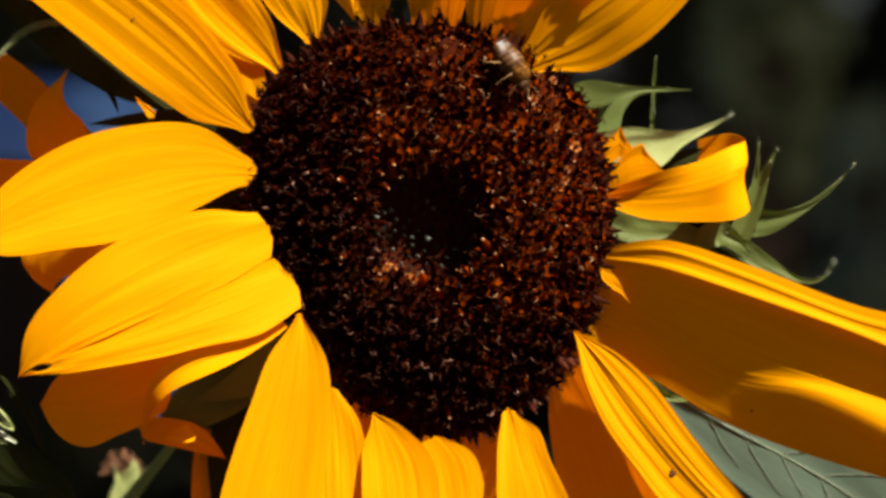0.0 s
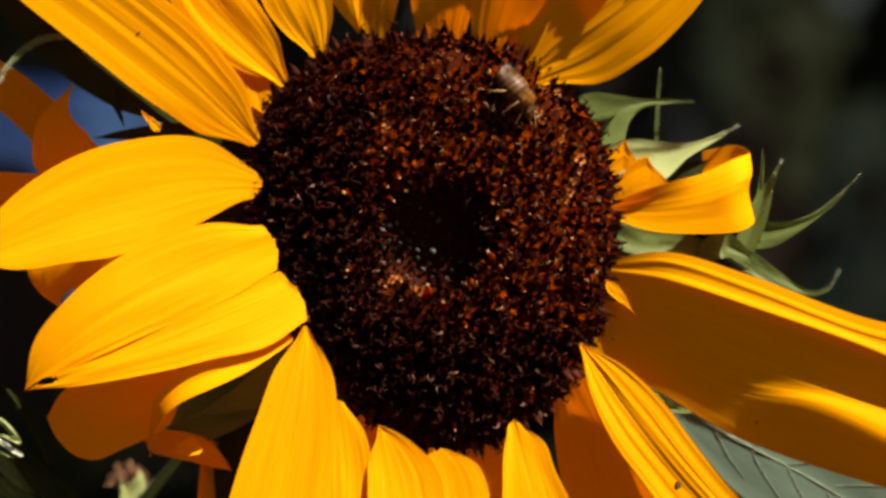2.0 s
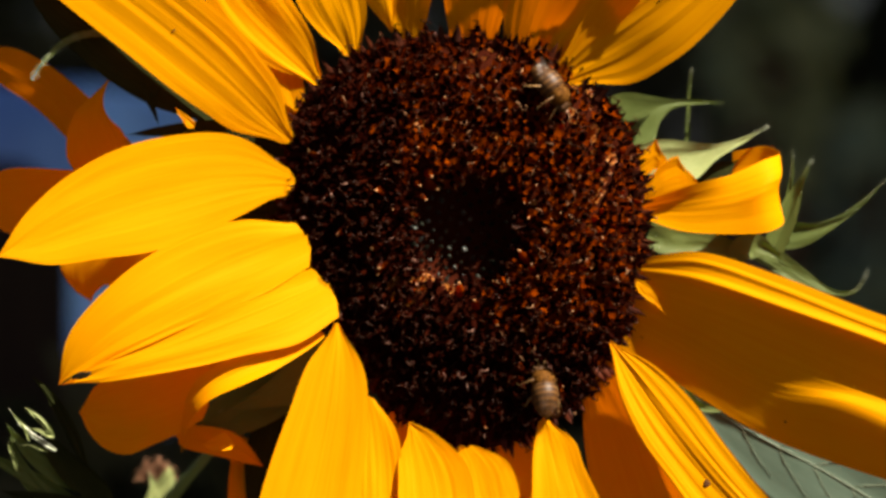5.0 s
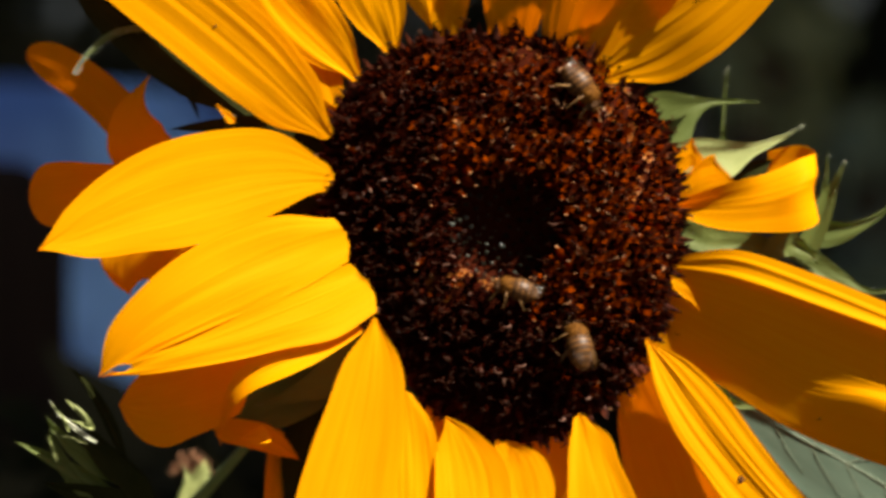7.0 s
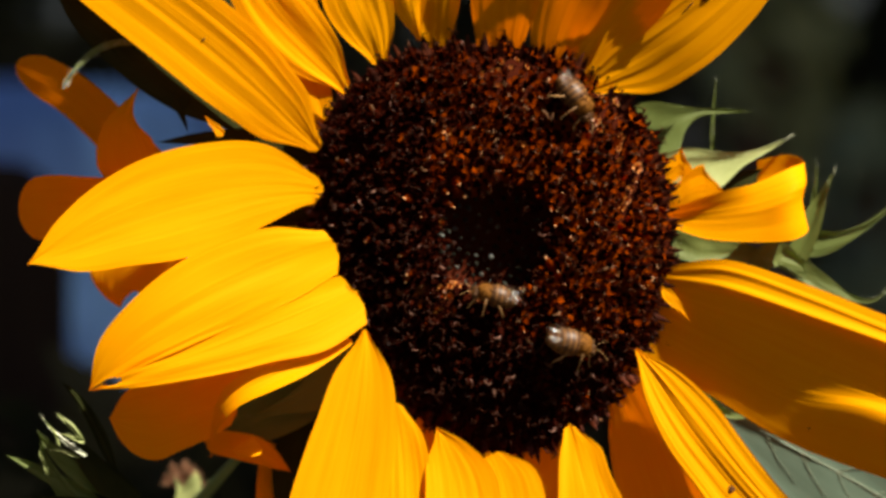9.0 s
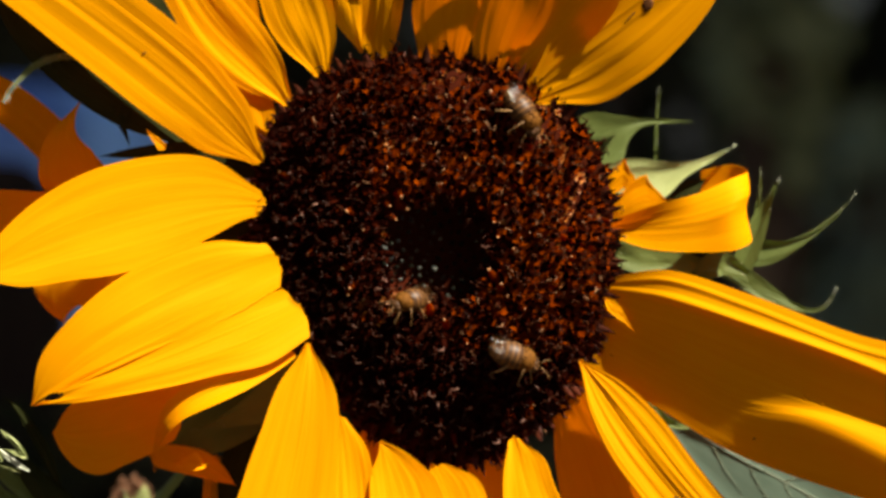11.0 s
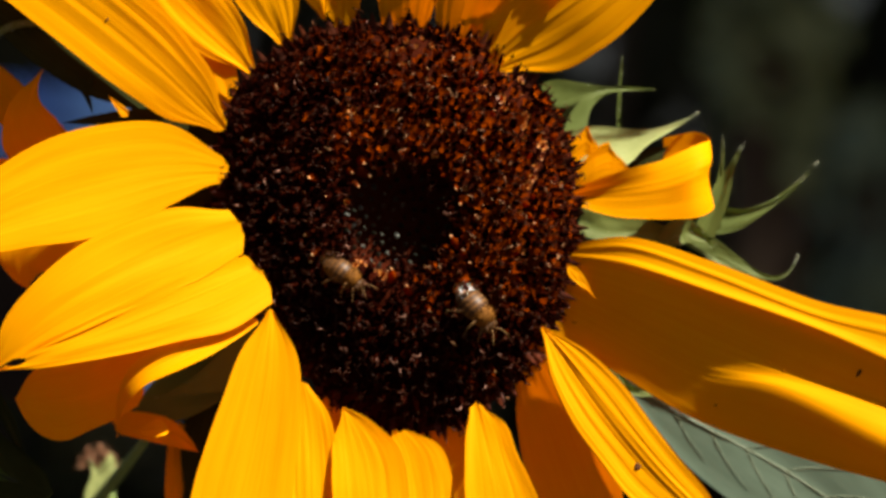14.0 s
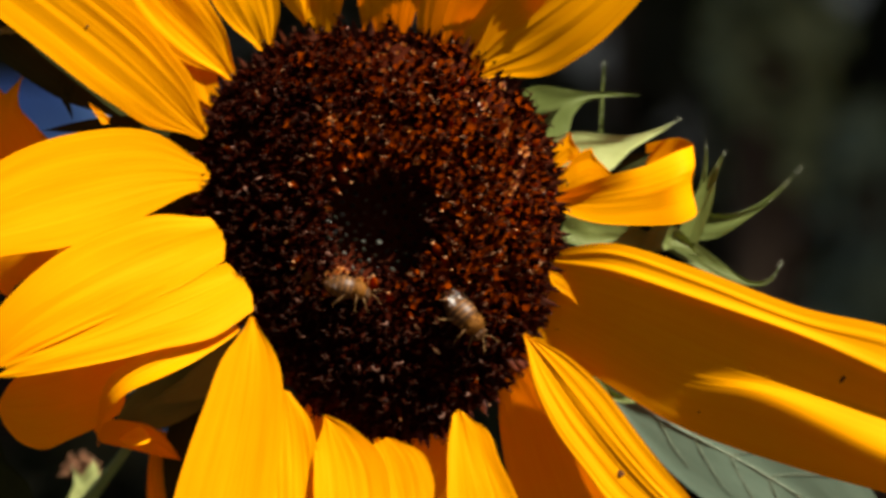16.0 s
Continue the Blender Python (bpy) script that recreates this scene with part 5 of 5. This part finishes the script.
def motions():
    sway = [
        (0, pose(-0.00324, 0.00000, 1.50432, 0, 0.00, 0)),
        (0.2, pose(-0.00149, 0.00105, 1.50311, 0, -0.07, 0)),
        (0.5, pose(-0.00168, 0.00262, 1.50048, 0, -0.17, 0)),
        (0.7, pose(-0.00097, -0.00024, 1.49910, 0, -0.20, 0)),
        (1, pose(-0.00242, -0.00451, 1.49842, 0, -0.26, 0)),
        (1.2, pose(0.00267, -0.00129, 1.49809, 0, -0.14, 0)),
        (1.5, pose(0.00440, 0.00359, 1.49927, 0, 0.04, 0)),
        (1.7, pose(0.00056, 0.00290, 1.50051, 0, -0.03, 0)),
        (2, pose(-0.00213, 0.00185, 1.50167, 0, -0.13, 0)),
        (2.2, pose(-0.00144, 0.00358, 1.50285, 0, 0.01, 0)),
        (2.5, pose(0.00096, 0.00619, 1.50412, 0, 0.21, 0)),
        (2.7, pose(0.00621, 0.00789, 1.50547, 0, 0.37, 0)),
        (3, pose(0.00619, 0.01044, 1.50572, 0, 0.60, 0)),
        (3.2, pose(0.00195, 0.00932, 1.50560, 0, 0.47, 0)),
        (3.5, pose(0.00177, 0.00764, 1.50391, 0, 0.29, 0)),
        (3.7, pose(0.00304, 0.00748, 1.50281, 0, 0.27, 0)),
        (4, pose(0.00250, 0.00723, 1.50078, 0, 0.24, 0)),
        (4.2, pose(0.00440, 0.00727, 1.50069, 0, 0.27, 0)),
        (6.3, pose(0.00475, 0.01491, 1.50484, 0, 0.26, 0)),
        (6.5, pose(0.00649, 0.01679, 1.50329, 0, 0.38, 0)),
        (6.7, pose(0.00633, 0.01618, 1.50274, 0, 0.48, 0)),
        (7, pose(0.01263, 0.01528, 1.50283, 0, 0.65, 0)),
        (7.2, pose(0.01813, 0.01592, 1.50254, 0, 0.73, 0)),
        (7.5, pose(0.01749, 0.01689, 1.50340, 0, 0.86, 0)),
        (7.7, pose(0.01309, 0.01538, 1.50354, 0, 0.65, 0)),
        (8, pose(-0.00089, 0.01313, 1.50310, 0, 0.34, 0)),
        (8.1, pose(-0.00302, 0.01296, 1.50338, 0, 0.22, 0)),
        (8.2, pose(-0.00837, 0.01279, 1.50337, 0, 0.10, 0)),
        (8.3, pose(-0.00887, 0.01262, 1.50213, 0, -0.01, 0)),
        (8.5, pose(-0.01133, 0.01227, 1.50159, 0, -0.25, 0)),
        (8.6, pose(-0.00605, 0.01299, 1.50151, 0, -0.13, 0)),
        (8.7, pose(-0.00406, 0.01371, 1.50129, 0, -0.01, 0)),
        (8.8, pose(0.00207, 0.01443, 1.50095, 0, 0.11, 0)),
        (8.9, pose(0.00821, 0.01515, 1.50073, 0, 0.23, 0)),
        (9, pose(0.01039, 0.01587, 1.50043, 0, 0.35, 0)),
        (9.2, pose(0.00809, 0.01536, 1.50039, 0, 0.46, 0)),
        (9.5, pose(0.00272, 0.01461, 1.49870, 0, 0.62, 0)),
        (9.7, pose(-0.00110, 0.01387, 1.49843, 0, 0.51, 0)),
        (11.8, pose(-0.00254, 0.01486, 1.49700, 0, -0.08, 0)),
        (12, pose(-0.00700, 0.01547, 1.49680, 0, 0.02, 0)),
        (12.2, pose(-0.00589, 0.01569, 1.49678, 0, 0.08, 0)),
        (12.5, pose(-0.00473, 0.01603, 1.49788, 0, 0.17, 0)),
        (12.7, pose(-0.00514, 0.01605, 1.49682, 0, 0.12, 0)),
        (13, pose(-0.00777, 0.01609, 1.49689, 0, 0.04, 0)),
        (13.2, pose(-0.01024, 0.01619, 1.49661, 0, -0.05, 0)),
        (13.5, pose(-0.00937, 0.01635, 1.50037, 0, -0.19, 0)),
        (13.7, pose(-0.00719, 0.01621, 1.50081, 0, -0.11, 0)),
        (14, pose(-0.00990, 0.01601, 1.50498, 0, 0.01, 0)),
        (14.2, pose(-0.00968, 0.01325, 1.50544, 0, -0.10, 0)),
        (14.5, pose(-0.01274, 0.00915, 1.50705, 0, -0.27, 0)),
        (14.7, pose(-0.01231, 0.01180, 1.50500, 0, -0.15, 0)),
        (15, pose(-0.01445, 0.01579, 1.50342, 0, 0.02, 0)),
        (15.2, pose(-0.01287, 0.01731, 1.50303, 0, 0.11, 0)),
        (15.5, pose(-0.01761, 0.01959, 1.50284, 0, 0.25, 0)),
        (15.7, pose(-0.01925, 0.01673, 1.50301, 0, 0.10, 0)),
        (16, pose(-0.01377, 0.01248, 1.50349, 0, -0.14, 0)),
    ]
    walk(sunflower, sway)
    walk(bee_top, on_disc(sway, [
        (0, 18.77, 33.50, 72),
        (0.5, 20.22, 32.70, 76.1659),
        (1, 19.57, 30.57, 54.2618),
        (1.5, 19.11, 31.38, 65.962),
        (2, 18.73, 30.68, 58.1305),
        (2.5, 17.82, 31.73, 57.7853),
        (3, 19.36, 31.76, 65.4046),
        (3.5, 19.04, 31.42, 63.7098),
        (4, 20.00, 32.22, 61.7562),
        (6.5, 18.02, 30.08, 61.623),
        (7, 17.54, 31.29, 59.3543),
        (7.5, 18.10, 31.59, 61.1432),
        (8, 18.03, 31.11, 61.6643),
        (8.5, 18.21, 30.94, 66.2468),
        (9, 18.72, 31.19, 63.6471),
        (9.5, 19.15, 31.39, 67.3827),
        (9.7, 18.88, 31.24, 65.4853),
        (11.8, 20.52, 30.80, 66.0812),
        (12, 21.15, 31.05, 65.9753),
        (12.2, 17.5, 37, 60, 4),
        (12.3, -13, 97, 130, 116),
        (12.5, -110, 300, 130, 320),
        (16.0, -300, 420, 130, 420),
    ], (0.8, 0.45)))
    walk(bee_low, on_disc(sway, [
        (0.0, 210, -260, -130, 180),
        (3.6, 170, -190, -130, 120),
        (3.85, 70, -85, -110, 50),
        (4, 15.64, -36.58, -60.2438),
        (4.2, 15.80, -34.22, -80.2699),
        (6.3, 17.10, -22.81, -86.2568),
        (6.5, 16.91, -21.28, -84.377),
        (7, 15.97, -21.21, -92.6457),
        (7.5, 15.74, -20.53, -105.857),
        (8, 16.29, -20.79, -20.3357),
        (8.5, 17.64, -18.98, -7.7532),
        (9, 17.59, -19.64, -0.352903),
        (9.5, 17.64, -17.83, 3.38269),
        (9.7, 17.88, -18.78, 5.48533),
        (11.8, 17.32, -19.37, 10.0812),
        (12, 17.32, -18.91, 9.97527),
        (12.5, 17.30, -19.22, 13.8262),
        (13, 17.12, -19.01, 17.9596),
        (13.5, 16.83, -19.03, 24.192),
        (14, 17.17, -17.50, 57.9858),
        (14.5, 20.19, -18.96, 40.266),
        (15, 18.66, -17.87, 59.9779),
        (15.5, 19.45, -17.76, 54.748),
        (16, 18.65, -17.71, 54.1372),
    ]))
    walk(bee_mid, on_disc(sway, [
        (0.0, -300, 190, -20, 260),
        (4.4, -260, 150, -10, 200),
        (5.2, -90, 40, 20, 60),
        (5.6, -8, -6, 170, 6),
        (5.8, 0.00, -10.00, 190),
        (6.3, 3.69, -10.75, 194.743),
        (6.5, 2.49, -10.80, 194.623),
        (7, 3.08, -10.92, 195.354),
        (7.5, 1.71, -10.17, 193.143),
        (8, 1.21, -10.35, 191.664),
        (8.5, 1.48, -10.07, 186.247),
        (9, 0.42, -10.03, 185.647),
        (9.5, 0.21, -9.75, 197.383),
        (9.7, 0.25, -10.20, 199.485),
        (11.8, -12.26, -7.34, 98.0812),
        (12, -12.31, -8.37, 83.9753),
        (12.5, -10.56, -8.74, 71.8262),
        (13, -10.35, -8.22, 79.9596),
        (13.5, -11.57, -8.37, 56.192),
        (14, -10.53, -9.95, 45.9858),
        (14.5, -10.39, -9.29, 26.266),
        (15, -4.17, -10.09, 13.9779),
        (15.5, -3.26, -11.38, 3.74802),
        (16, -5.52, -11.57, 8.1372),
    ]))

motions()
